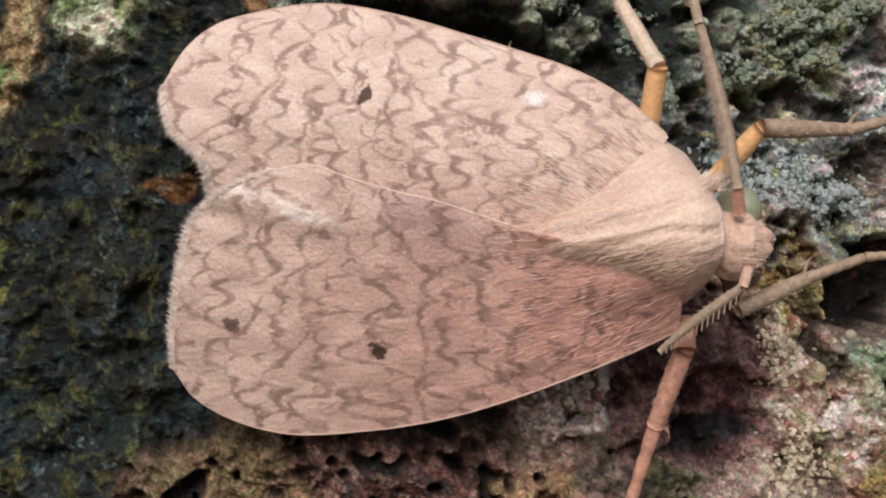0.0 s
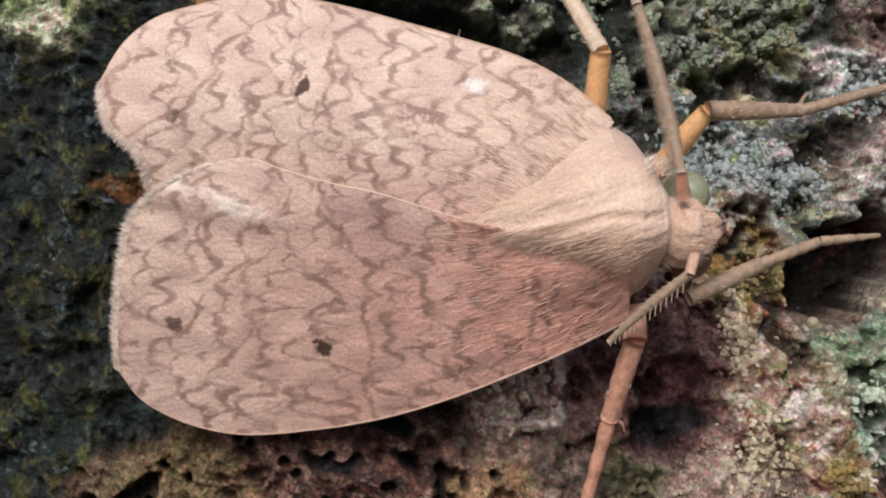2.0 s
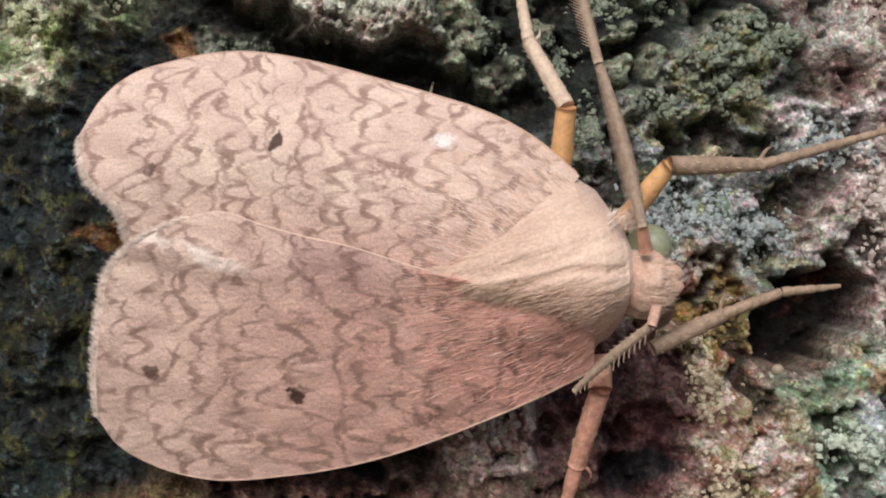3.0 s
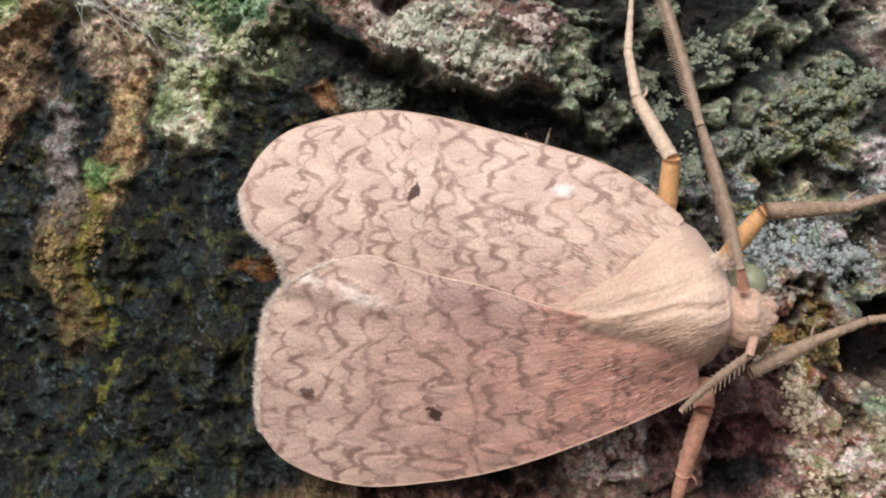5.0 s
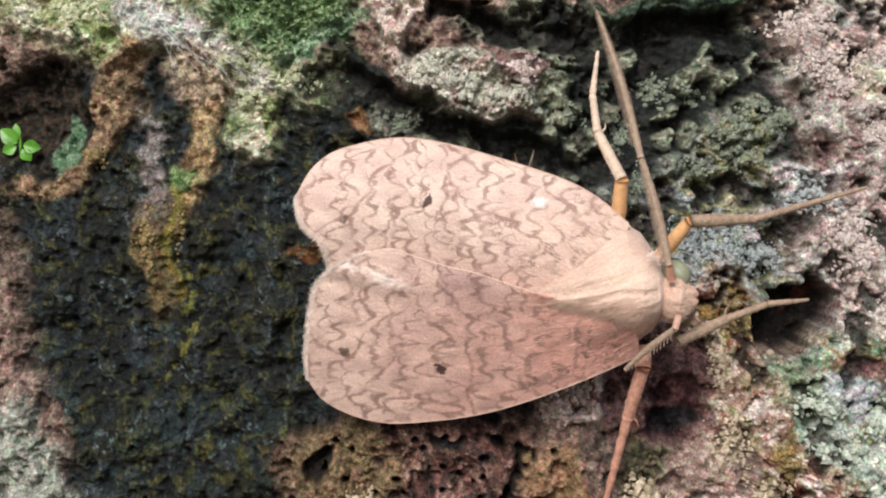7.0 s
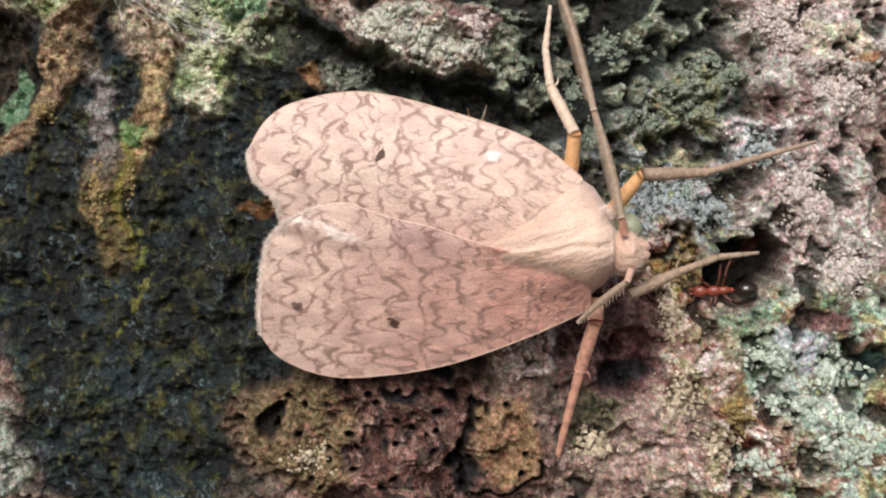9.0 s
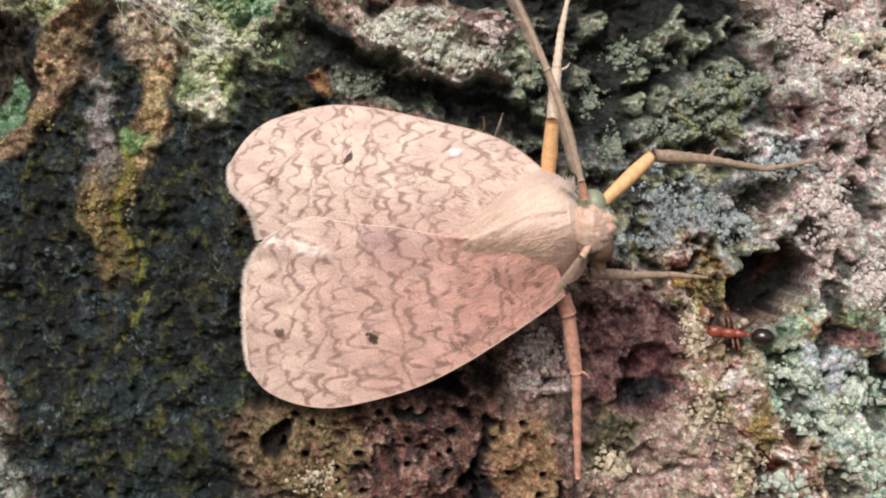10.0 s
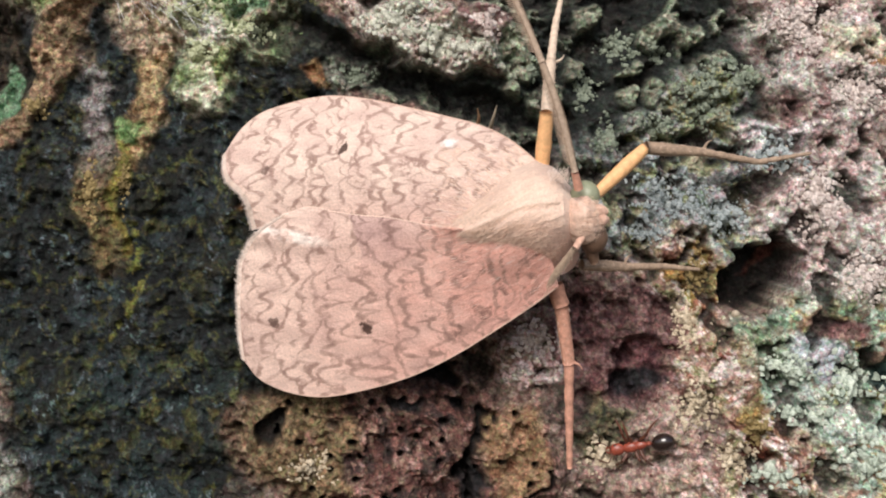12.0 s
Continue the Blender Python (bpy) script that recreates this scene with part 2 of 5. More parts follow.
def rock(x, z):
    """Depth (millimetres), colour and roughness of the rock face at arrays x, z."""
    wx = x + 1.3 * fbm(x / 4.5, z / 4.5, 4, 11)
    wz = z + 1.3 * fbm(x / 4.5, z / 4.5, 4, 31)
    n9, n3 = fbm(x / 9, z / 9, 3, 51), fbm(x / 3, z / 3, 4, 61)
    n1, n04 = fbm(x / 1.1, z / 1.1, 4, 71), fbm(x / 0.42, z / 0.42, 2, 81)
    f1, f2, rid = worley((wx + 0.35 * n1) / 0.55, (wz + 0.3 * n04) / 0.55, 5)
    g1, g2, gid = worley(wx / 1.7, wz / 1.7, 8)
    p1, p2, pid = worley(x / 1.25 + 0.3 * n3, z / 1.25, 14)
    t1, t2, tid = worley(wx / 0.3, wz / 0.3, 6)
    grain = np.clip(1 - 1.5 * f1, 0, 1)
    lump = np.clip(1 - 1.25 * g1, 0, 1)

    def ell(cx, cz, rx, rz, ang=0.0, soft=0.5):
        c, s = math.cos(radians(ang)), math.sin(radians(ang))
        u, v = wx - cx, wz - cz
        return 1 - step(1 - soft / 2, 1 + soft / 2, np.hypot((u * c + v * s) / rx, (v * c - u * s) / rz))

    h = 1.2 * n9 + 0.8 * n3 + 0.27 * n1 + 0.09 * n04 + 0.10 * (0.5 - t1) * (tid > 0.3)
    col = np.empty(x.shape + (3,))
    rough = np.full_like(x, 0.85)
    vary = np.clip(0.5 + 0.45 * n3 + 0.3 * n1, 0, 1)
    fine = np.clip(0.42 + 0.6 * n1 + 0.35 * n04 + 0.35 * (tid - 0.5), 0, 1)

    def lay(mask, a, b, by=None, amount=1.0):
        t = (fine if by is None else by)[..., None]
        m = np.clip(mask * amount, 0, 1)[..., None]
        col[...] = col * (1 - m) + (np.array(a) * (1 - t) + np.array(b) * t) * m

    def medley(size, seed):
        """Patches with a crisp, broken outline."""
        return fbm(wx / size, wz / size, 5, seed, 0.62)

    # bare stone: brownish pink
    lay(np.ones_like(x), (0.11, 0.074, 0.058), (0.40, 0.295, 0.24))

    # black-green algal film with pits, on the lower flank behind the wings
    dark = np.clip(ell(-26, -5, 14.5, 18, 8, 0.35) + ell(-16, 2, 9, 10, 0, 0.4) + ell(-38, -3, 7, 9, 0, 0.5) + ell(-31, -17, 10, 8.5, 0, 0.35) + ell(-39, 9, 10, 10, 0, 0.5) + ell(-31, 13, 5, 6, 0, 0.5) + ell(-18.5, 13.6, 5.0, 3.4, -10, 0.35) + ell(-15.5, 17.5, 3.4, 2.4, -20, 0.4), 0, 1)
    lay(dark, (0.0045, 0.006, 0.006), (0.015, 0.019, 0.017))
    olive = dark * step(0.05, 0.5, n9 + 0.8 * n3)
    lay(olive, (0.010, 0.012, 0.007), (0.036, 0.035, 0.015), amount=0.5)
    bluish = dark * step(0.1, 0.55, fbm(x / 5, z / 5, 3, 97))
    lay(bluish, (0.012, 0.020, 0.024), (0.040, 0.064, 0.068), amount=0.55)
    lay(dark * step(0.26, 0.36, medley(2.0, 321)), (0.02, 0.03, 0.034), (0.07, 0.09, 0.10), amount=0.35)
    lay(dark * step(0.42, 0.55, medley(1.7, 331) + 0.25 * ell(-29, -14, 6, 5, 0, 0.8)), (0.03, 0.034, 0.010), (0.11, 0.11, 0.028), amount=0.6)
    lay(dark * step(-6, -14, z) * step(0.1, 0.25, medley(3.0, 341)), (0.012, 0.03, 0.028), (0.035, 0.06, 0.056), amount=0.35)
    lay(ell(-19.0, 2.6, 1.6, 0.8, 0, 0.6), (0.10, 0.04, 0.012), (0.26, 0.13, 0.05), amount=0.9)
    # scattered crusty specks, olive, bluish and brown
    lay(dark * (rid > 0.62) * step(0.0, 0.35, n3 + 0.5 * n1) * step(0.42, 0.25, f1), (0.035, 0.04, 0.014), (0.14, 0.14, 0.05), tid, 0.6)
    lay(dark * (rid < 0.32) * step(0.05, 0.4, fbm(x / 4, z / 4, 3, 451)) * step(0.42, 0.25, f1), (0.04, 0.06, 0.066), (0.17, 0.225, 0.235), tid, 0.65)
    pit = dark * step(0.42, 0.12, p1 + 0.25 * n1) * (pid > 0.75)
    h -= 0.5 * pit
    h += dark * (0.22 * grain * step(-0.3, 0.5, n3) + 0.25 * n1 + 0.3 * lump * (gid > 0.5) - 0.25 * n3)
    h -= dark * (0.16 * n1 + 0.07 * n04)
    rough = rough * (1 - 0.08 * dark)
    lay(along(wx, wz, ((-29, 1), (-30, -5), (-31.5, -9)), 0.7) * (n1 > -0.1), (0.07, 0.08, 0.02), (0.18, 0.19, 0.045))

    # dark zone above and beyond the wings
    dark2 = np.clip(ell(9, 14, 10, 9, 0, 0.5) + ell(-4, 12.5, 12, 2.6, -14, 0.4) + ell(11, 20.5, 9, 3.0, 0, 0.4) + ell(0.5, 21.4, 7.5, 1.9, -10, 0.4) + ell(18.5, 14.5, 4.2, 6.0, 0, 0.4), 0, 1)
    lay(dark2, (0.008, 0.011, 0.010), (0.032, 0.038, 0.032))
    h -= 1.1 * dark2
    cl1, cl2, clid = worley(wx / 2.6, wz / 2.6, 23)
    clump = dark2 * step(0.55, 0.3, cl1) * (clid > 0.36)
    lay(clump, (0.09, 0.12, 0.08), (0.42, 0.46, 0.34), 0.5 * rid + 0.5 * fine)
    h += clump * (1.0 + 0.55 * grain)

    # grey-green lichen crust towards the head and beyond
    grey = np.clip(ell(15, 3.2, 8.5, 6.2, -6, 0.6) + ell(17, 11.3, 3.0, 3.4, 0, 0.4) + ell(20, 7.5, 4, 2.6, 0, 0.5), 0, 1)
    gpatch = grey * step(-0.35, 0.25, n3 + 0.4 * n1)
    lay(grey, (0.06, 0.07, 0.065), (0.20, 0.22, 0.20))
    lay(gpatch, (0.15, 0.20, 0.20), (0.60, 0.63, 0.62), 0.5 * rid + 0.5 * fine)
    lay(grey * step(0.15, 0.5, fbm(x / 2.6, z / 2.6, 3, 137)), (0.10, 0.15, 0.10), (0.32, 0.40, 0.30), 0.5 * rid + 0.5 * fine, 0.8)
    lay(grey * step(0.25, 0.6, fbm(x / 2.2, z / 2.2, 3, 147)), (0.28, 0.24, 0.24), (0.66, 0.62, 0.62), 0.5 * rid + 0.5 * fine, 0.8)
    lay(ell(17, 11.5, 2.6, 2.9, 0, 0.3), (0.16, 0.19, 0.12), (0.36, 0.38, 0.26), 0.5 * rid + 0.5 * fine)
    lay(grey * step(0.18, 0.27, medley(2.0, 271)), (0.03, 0.035, 0.033), (0.10, 0.10, 0.09), amount=0.85)
    lay(grey * step(0.2, 0.3, medley(2.0, 281)), (0.20, 0.21, 0.09), (0.46, 0.46, 0.26), amount=0.75)
    h += gpatch * (0.5 + 0.3 * grain) + 1.1 * ell(17, 11.5, 2.6, 2.9, 0, 0.6)

    # pinkish white crust in the upper corner and along the right edge
    pink = np.clip(ell(29.5, 18.5, 8, 9, -25, 0.45) + ell(26, 3, 5.5, 8, 0, 0.5) + ell(14.5, 27.5, 9, 2.8, 0, 0.4), 0, 1)
    lay(pink, (0.22, 0.165, 0.145), (0.86, 0.77, 0.71), 0.5 * rid + 0.5 * fine)
    lay(pink * step(0.1, 0.5, fbm(x / 3, z / 3, 3, 157)), (0.16, 0.19, 0.17), (0.60, 0.65, 0.60), 0.5 * rid + 0.5 * fine, 0.75)
    lay(pink * step(0.0, 0.4, n9 + n3), (0.40, 0.40, 0.36), (0.72, 0.70, 0.64), 0.5 * rid + 0.5 * fine, 0.8)
    lay(pink * step(0.30, 0.55, n3 - 0.5 * n1), (0.20, 0.12, 0.11), (0.38, 0.25, 0.23), amount=0.55)
    lay(pink * step(0.22, 0.34, medley(2.3, 201)), (0.16, 0.08, 0.075), (0.36, 0.22, 0.20), amount=0.55)
    lay(ell(28.4, 16.5, 3.0, 1.9, 0, 0.3), (0.42, 0.40, 0.30), (0.72, 0.69, 0.55))
    lay(ell(30.2, 15.2, 1.7, 0.6, 10, 0.5), (0.30, 0.17, 0.08), (0.50, 0.33, 0.18))
    lay(ell(22.0, 8.5, 3.2, 1.4, 0, 0.5), (0.38, 0.37, 0.37), (0.84, 0.82, 0.80), 0.5 * rid + 0.5 * fine)
    seam = np.clip(along(wx, wz, ((25.9, 18.4), (25.4, 16), (24.8, 14)), 0.45) + ell(23.2, 11.2, 1.2, 1.0, -40, 0.6) + ell(26.2, 13.3, 0.7, 0.6, 0, 0.6) + ell(25.3, 8.2, 1.4, 0.9, 30, 0.6), 0, 1)
    lay(seam, (0.06, 0.028, 0.028), (0.22, 0.11, 0.10), amount=0.65)
    h += pink * (1.2 + 0.22 * grain + 0.3 * lump) - 0.4 * seam

    # mint-green and cream crust low on the right
    mint = np.clip(ell(27.5, -13, 11.0, 9.0, 15, 0.5) + ell(21.5, -9, 5, 3.2, 0, 0.6), 0, 1)
    lay(mint, (0.12, 0.19, 0.135), (0.50, 0.66, 0.53), 0.5 * rid + 0.5 * fine)
    lay(mint * step(0.0, 0.45, fbm(x / 4, z / 4, 3, 107)), (0.36, 0.42, 0.29), (0.66, 0.72, 0.56), 0.5 * gid + 0.5 * fine)
    lay(mint * step(0.1, 0.5, fbm(x / 3.4, z / 3.4, 3, 117)), (0.05, 0.16, 0.08), (0.18, 0.36, 0.20), amount=0.8)
    lay(mint * step(0.12, 0.22, medley(2.6, 211)), (0.38, 0.48, 0.40), (0.70, 0.80, 0.70), amount=0.7)
    lay(mint * step(0.16, 0.26, medley(2.2, 221)), (0.30, 0.27, 0.09), (0.58, 0.53, 0.27), amount=0.8)
    lay(mint * step(0.22, 0.30, medley(1.8, 231)), (0.12, 0.05, 0.03), (0.34, 0.20, 0.13), amount=0.8)
    lay(ell(20.8, -8.2, 3.2, 2.2, 0, 0.6), (0.10, 0.15, 0.09), (0.36, 0.46, 0.33), amount=0.85)
    lay(np.clip(ell(23, -12.4, 2.6, 1.6, -10, 0.4) + ell(27, -13.6, 3.0, 1.5, -10, 0.4), 0, 1), (0.34, 0.44, 0.38), (0.68, 0.76, 0.68), amount=0.85)
    lay(ell(25, -8.9, 2.4, 1.6, 0, 0.5), (0.22, 0.26, 0.27), (0.60, 0.66, 0.66))
    lay(ell(27.4, -6.6, 2.4, 1.2, 0, 0.5), (0.08, 0.04, 0.04), (0.28, 0.17, 0.15))
    # nook whose dark teal shade is put into the colour
    nook = ell(30.2, -9.8, 1.6, 1.4, 0, 0.6)
    lay(nook, (0.008, 0.02, 0.018), (0.05, 0.08, 0.07))
    h += mint * (0.9 + 0.45 * lump + 0.2 * grain) - 2.0 * nook

    # cream and ochre granules between head and ant's way
    cream = np.clip(ell(15.5, -8, 3.2, 9, 8, 0.6) + ell(19, -17, 7, 4, 0, 0.6), 0, 1)
    lay(cream, (0.18, 0.11, 0.085), (0.58, 0.45, 0.35), 0.5 * rid + 0.5 * fine)
    lay(np.clip(ell(16.2, -3, 1.6, 3.6, 8, 0.5) + ell(20, -14.5, 1.8, 2.2, 0, 0.6), 0, 1), (0.17, 0.10, 0.02), (0.44, 0.29, 0.07), 0.5 * rid + 0.5 * fine, 0.85)
    lay(cream * step(0.10, 0.2, medley(1.6, 241)), (0.15, 0.06, 0.04), (0.36, 0.18, 0.12), amount=0.85)
    lay(cream * step(0.15, 0.25, medley(1.7, 251)), (0.62, 0.56, 0.50), (0.86, 0.80, 0.74), amount=0.85)
    lay(cream * step(0.2, 0.3, medley(1.9, 261)), (0.16, 0.17, 0.06), (0.40, 0.40, 0.20), amount=0.8)
    rusty = ell(20.1, -16.1, 0.9, 1.2, 0, 0.6)
    lay(rusty, (0.05, 0.012, 0.008), (0.16, 0.05, 0.03))
    h += cream * (0.3 + 0.3 * grain) - 0.7 * rusty

    # low gaps between the crusts, with crevice shade painted into the colour
    gap_shade = (1 - dark) * step(-0.15, -0.45, 0.85 * n3 + 0.25 * n1 + 0.25 * n9)
    lay(gap_shade, (0.012, 0.013, 0.012), (0.055, 0.05, 0.042), amount=0.85)
    h -= 0.7 * gap_shade

    lay(ell(12.5, -15.8, 5.8, 4.2, 0, 0.7), (0.16, 0.10, 0.085), (0.66, 0.52, 0.45), 0.5 * rid + 0.5 * fine, 0.7)
    lay(ell(6.0, -12.6, 3.2, 2.4, 0, 0.6), (0.03, 0.028, 0.022), (0.15, 0.11, 0.09), amount=0.85)

    # purple-brown stone round the lower leg, with its hollow
    plum = np.clip(ell(9.5, -8, 5.5, 5.0, 0, 0.5), 0, 1)
    lay(plum, (0.085, 0.042, 0.042), (0.30, 0.185, 0.17), amount=0.9)
    lay(plum * step(0.1, 0.2, medley(1.8, 291)), (0.05, 0.022, 0.024), (0.18, 0.085, 0.085), amount=0.8)
    lay(ell(3.2, -8.9, 3.2, 2.3, 20, 0.4) * step(0.22, 0.08, medley(1.9, 461)), (0.46, 0.36, 0.33), (0.90, 0.80, 0.75), 0.5 * rid + 0.5 * fine)
    h += 0.8 * ell(3.2, -8.9, 3.2, 2.3, 20, 0.6)
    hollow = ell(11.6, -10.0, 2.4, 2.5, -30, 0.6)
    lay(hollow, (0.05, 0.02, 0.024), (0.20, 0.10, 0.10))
    # shade at the bottom of the hollow, painted near-black
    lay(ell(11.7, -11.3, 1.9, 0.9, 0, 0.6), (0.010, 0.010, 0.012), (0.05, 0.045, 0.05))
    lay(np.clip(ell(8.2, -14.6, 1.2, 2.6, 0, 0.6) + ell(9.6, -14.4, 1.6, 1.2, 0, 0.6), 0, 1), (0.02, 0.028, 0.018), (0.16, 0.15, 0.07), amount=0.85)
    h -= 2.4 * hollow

    # ochre-brown porous stone below the wings
    brown = np.clip(ell(-8, -17, 12.5, 6.2, -4, 0.4), 0, 1)
    lay(brown, (0.055, 0.027, 0.022), (0.19, 0.10, 0.08))
    lay(brown * step(0.12, 0.24, medley(2.0, 301)), (0.022, 0.018, 0.017), (0.07, 0.05, 0.045), amount=0.8)
    lay(brown * step(0.2, 0.3, medley(2.4, 311)), (0.24, 0.14, 0.11), (0.44, 0.29, 0.24), amount=0.7)
    lay(brown * step(0.0, 0.5, -(wx + 11) / 6 + 0.8 * n3), (0.10, 0.07, 0.035), (0.29, 0.215, 0.12), 0.5 * rid + 0.5 * fine)
    lay(ell(1.5, -16.5, 2.6, 3.2, 0, 0.5), (0.20, 0.12, 0.06), (0.40, 0.27, 0.15), amount=0.8)
    # pores, well, slots and crack: the shade inside them is painted near-black
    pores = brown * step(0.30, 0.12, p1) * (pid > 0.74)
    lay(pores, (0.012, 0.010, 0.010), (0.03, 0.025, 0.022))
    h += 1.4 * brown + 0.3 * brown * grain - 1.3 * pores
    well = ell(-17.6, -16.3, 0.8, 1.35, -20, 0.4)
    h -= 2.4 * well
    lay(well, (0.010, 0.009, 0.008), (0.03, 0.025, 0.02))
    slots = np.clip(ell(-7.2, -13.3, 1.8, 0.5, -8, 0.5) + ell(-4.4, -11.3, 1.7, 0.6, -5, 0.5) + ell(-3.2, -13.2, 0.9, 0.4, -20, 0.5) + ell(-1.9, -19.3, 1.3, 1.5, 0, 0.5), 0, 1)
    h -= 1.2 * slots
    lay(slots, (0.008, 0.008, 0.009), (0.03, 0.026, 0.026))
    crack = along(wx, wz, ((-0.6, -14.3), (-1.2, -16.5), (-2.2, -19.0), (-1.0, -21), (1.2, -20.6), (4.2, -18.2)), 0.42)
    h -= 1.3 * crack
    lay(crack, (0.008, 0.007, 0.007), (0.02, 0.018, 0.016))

    # cream crust at the far lower left
    lay(ell(-45.5, -19, 5.0, 8, 12, 0.3), (0.20, 0.23, 0.19), (0.50, 0.54, 0.46), 0.5 * rid + 0.5 * fine)
    h += 1.2 * ell(-45.5, -19, 5.0, 8, 12, 0.4)

    # pale green-cream slope, upper left
    slope = np.clip(ell(-33, 26, 15, 6.5, 6, 0.4) + along(wx, wz, ((-30, 23), (-25, 19), (-24, 13.5)), 3.4) + along(wx, wz, ((-26, 18), (-18, 17)), 2.6), 0, 1)
    lay(slope, (0.22, 0.27, 0.15), (0.62, 0.66, 0.45), 0.5 * rid + 0.5 * fine)
    lay(slope * step(0.05, 0.5, fbm(x / 4, z / 4, 3, 127)), (0.09, 0.17, 0.05), (0.26, 0.38, 0.14), amount=0.7)
    lay(slope * step(0.05, 0.15, medley(3.4, 351)), (0.14, 0.20, 0.06), (0.42, 0.50, 0.22), amount=0.8)
    lay(slope * step(0.20, 0.30, medley(2.8, 361)), (0.16, 0.12, 0.06), (0.38, 0.30, 0.17), amount=0.7)
    lay(slope * step(0.16, 0.26, medley(2.6, 371)), (0.60, 0.58, 0.44), (0.84, 0.82, 0.68), amount=0.8)
    lay(slope * step(0.26, 0.34, medley(2.2, 381)), (0.03, 0.06, 0.025), (0.12, 0.18, 0.08), amount=0.6)
    lay(slope * ell(-29.8, 20.6, 8.0, 2.1, -32, 0.9), (0.52, 0.55, 0.53), (0.80, 0.82, 0.80), amount=0.8)
    h += slope * (1.5 + 0.5 * lump + 0.3 * grain)

    # green moss cushions round the upper hollow
    moss = np.clip(ell(-21.5, 24.5, 6.2, 4.4, 10, 0.4) - 0.0, 0, 1)
    lay(moss, (0.10, 0.19, 0.08), (0.42, 0.58, 0.32), 0.4 * rid + 0.6 * fine)
    lay(ell(-18, 21.5, 4.5, 1.2, 25, 0.6), (0.14, 0.26, 0.16), (0.36, 0.50, 0.33), 0.5 * rid + 0.5 * fine)
    h += moss * (0.8 + 0.6 * grain)
    # hollows in the moss, darkened in colour for the shade inside
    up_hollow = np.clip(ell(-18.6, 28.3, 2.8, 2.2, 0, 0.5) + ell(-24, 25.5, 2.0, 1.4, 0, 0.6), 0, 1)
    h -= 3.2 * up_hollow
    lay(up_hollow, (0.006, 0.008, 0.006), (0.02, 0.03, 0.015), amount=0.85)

    # pink column and granular grey lichen boss above the wing
    column = np.clip(ell(-12, 25.5, 2.3, 6.5, 6, 0.3), 0, 1)
    lay(column, (0.42, 0.34, 0.29), (0.82, 0.72, 0.63), 0.4 * rid + 0.6 * fine)
    boss = np.clip(ell(-5.3, 16.9, 6.4, 2.9, -16, 0.3), 0, 1)
    lay(boss, (0.28, 0.29, 0.24), (0.78, 0.77, 0.66), 0.6 * rid + 0.4 * fine)
    lay(boss * step(0.15, 0.25, medley(2.2, 411)), (0.32, 0.22, 0.18), (0.68, 0.55, 0.48), amount=0.7)
    lay(ell(-0.6, 18.4, 2.4, 1.7, -20, 0.4), (0.20, 0.13, 0.12), (0.46, 0.34, 0.31), 0.5 * rid + 0.5 * fine)
    h += 1.3 * column + boss * (2.0 + 0.8 * grain + 0.3 * lump) + 1.2 * ell(-0.6, 18.4, 2.4, 1.7, -20, 0.5)
    tuft = ell(-11.5, 13.6, 2.4, 1.3, 0, 0.5)
    lay(tuft, (0.10, 0.12, 0.09), (0.36, 0.38, 0.30), 0.6 * rid + 0.4 * fine)
    h += tuft * (1.0 + 0.6 * grain)
    lay(ell(-14.9, 13.1, 0.8, 0.9, 30, 0.5), (0.18, 0.095, 0.04), (0.34, 0.20, 0.10))

    # green-black ledge at the top
    ledge = np.clip(ell(-3.5, 27.6, 5.0, 2.0, 0, 0.4) + ell(12, 23.4, 7, 1.0, 3, 0.4), 0, 1)
    lay(ledge, (0.02, 0.035, 0.025), (0.10, 0.15, 0.10))
    h += 1.6 * ledge

    # crevices, their shade laid in as a near-black colour
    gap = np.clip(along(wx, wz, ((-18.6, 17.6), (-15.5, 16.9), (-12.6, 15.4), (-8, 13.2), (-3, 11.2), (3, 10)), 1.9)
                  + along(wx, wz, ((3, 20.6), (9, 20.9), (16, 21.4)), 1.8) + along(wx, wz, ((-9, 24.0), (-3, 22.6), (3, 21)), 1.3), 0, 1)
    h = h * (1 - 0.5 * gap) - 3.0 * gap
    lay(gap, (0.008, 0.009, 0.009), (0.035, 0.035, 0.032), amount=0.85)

    # the hole that the ant comes out of, its inner shade painted near-black
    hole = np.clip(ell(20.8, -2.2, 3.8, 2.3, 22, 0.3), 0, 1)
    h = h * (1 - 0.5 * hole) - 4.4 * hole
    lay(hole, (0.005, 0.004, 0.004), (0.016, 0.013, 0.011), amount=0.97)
    lay(ell(22.3, -0.8, 2.0, 0.6, 18, 0.6), (0.08, 0.025, 0.02), (0.20, 0.08, 0.06), amount=0.8)

    # rust and ochre runs on the left
    run1 = np.clip(along(wx, wz, ((-36, 20.5), (-37.2, 15), (-38.0, 11.0), (-41, 8.7), (-46, 7.4)), 1.5) + 0.85 * ell(-36.3, 17.2, 2.3, 3.6, 0, 0.6), 0, 1)
    lay(run1, (0.11, 0.074, 0.042), (0.34, 0.245, 0.15), 0.5 * rid + 0.5 * fine)
    lay(run1 * step(0.1, 0.2, medley(1.8, 391)), (0.26, 0.18, 0.10), (0.56, 0.41, 0.25), amount=0.8)
    run2 = along(wx, wz, ((-29.5, 19.8), (-28.6, 14), (-28.8, 10), (-30.5, 6.5)), 1.7)
    lay(run2, (0.20, 0.12, 0.05), (0.58, 0.46, 0.26), 0.5 * rid + 0.5 * fine)
    lay(ell(-29, 18, 3.0, 2.8, 0, 0.5), (0.28, 0.22, 0.14), (0.68, 0.58, 0.44), 0.5 * rid + 0.5 * fine, 0.9)
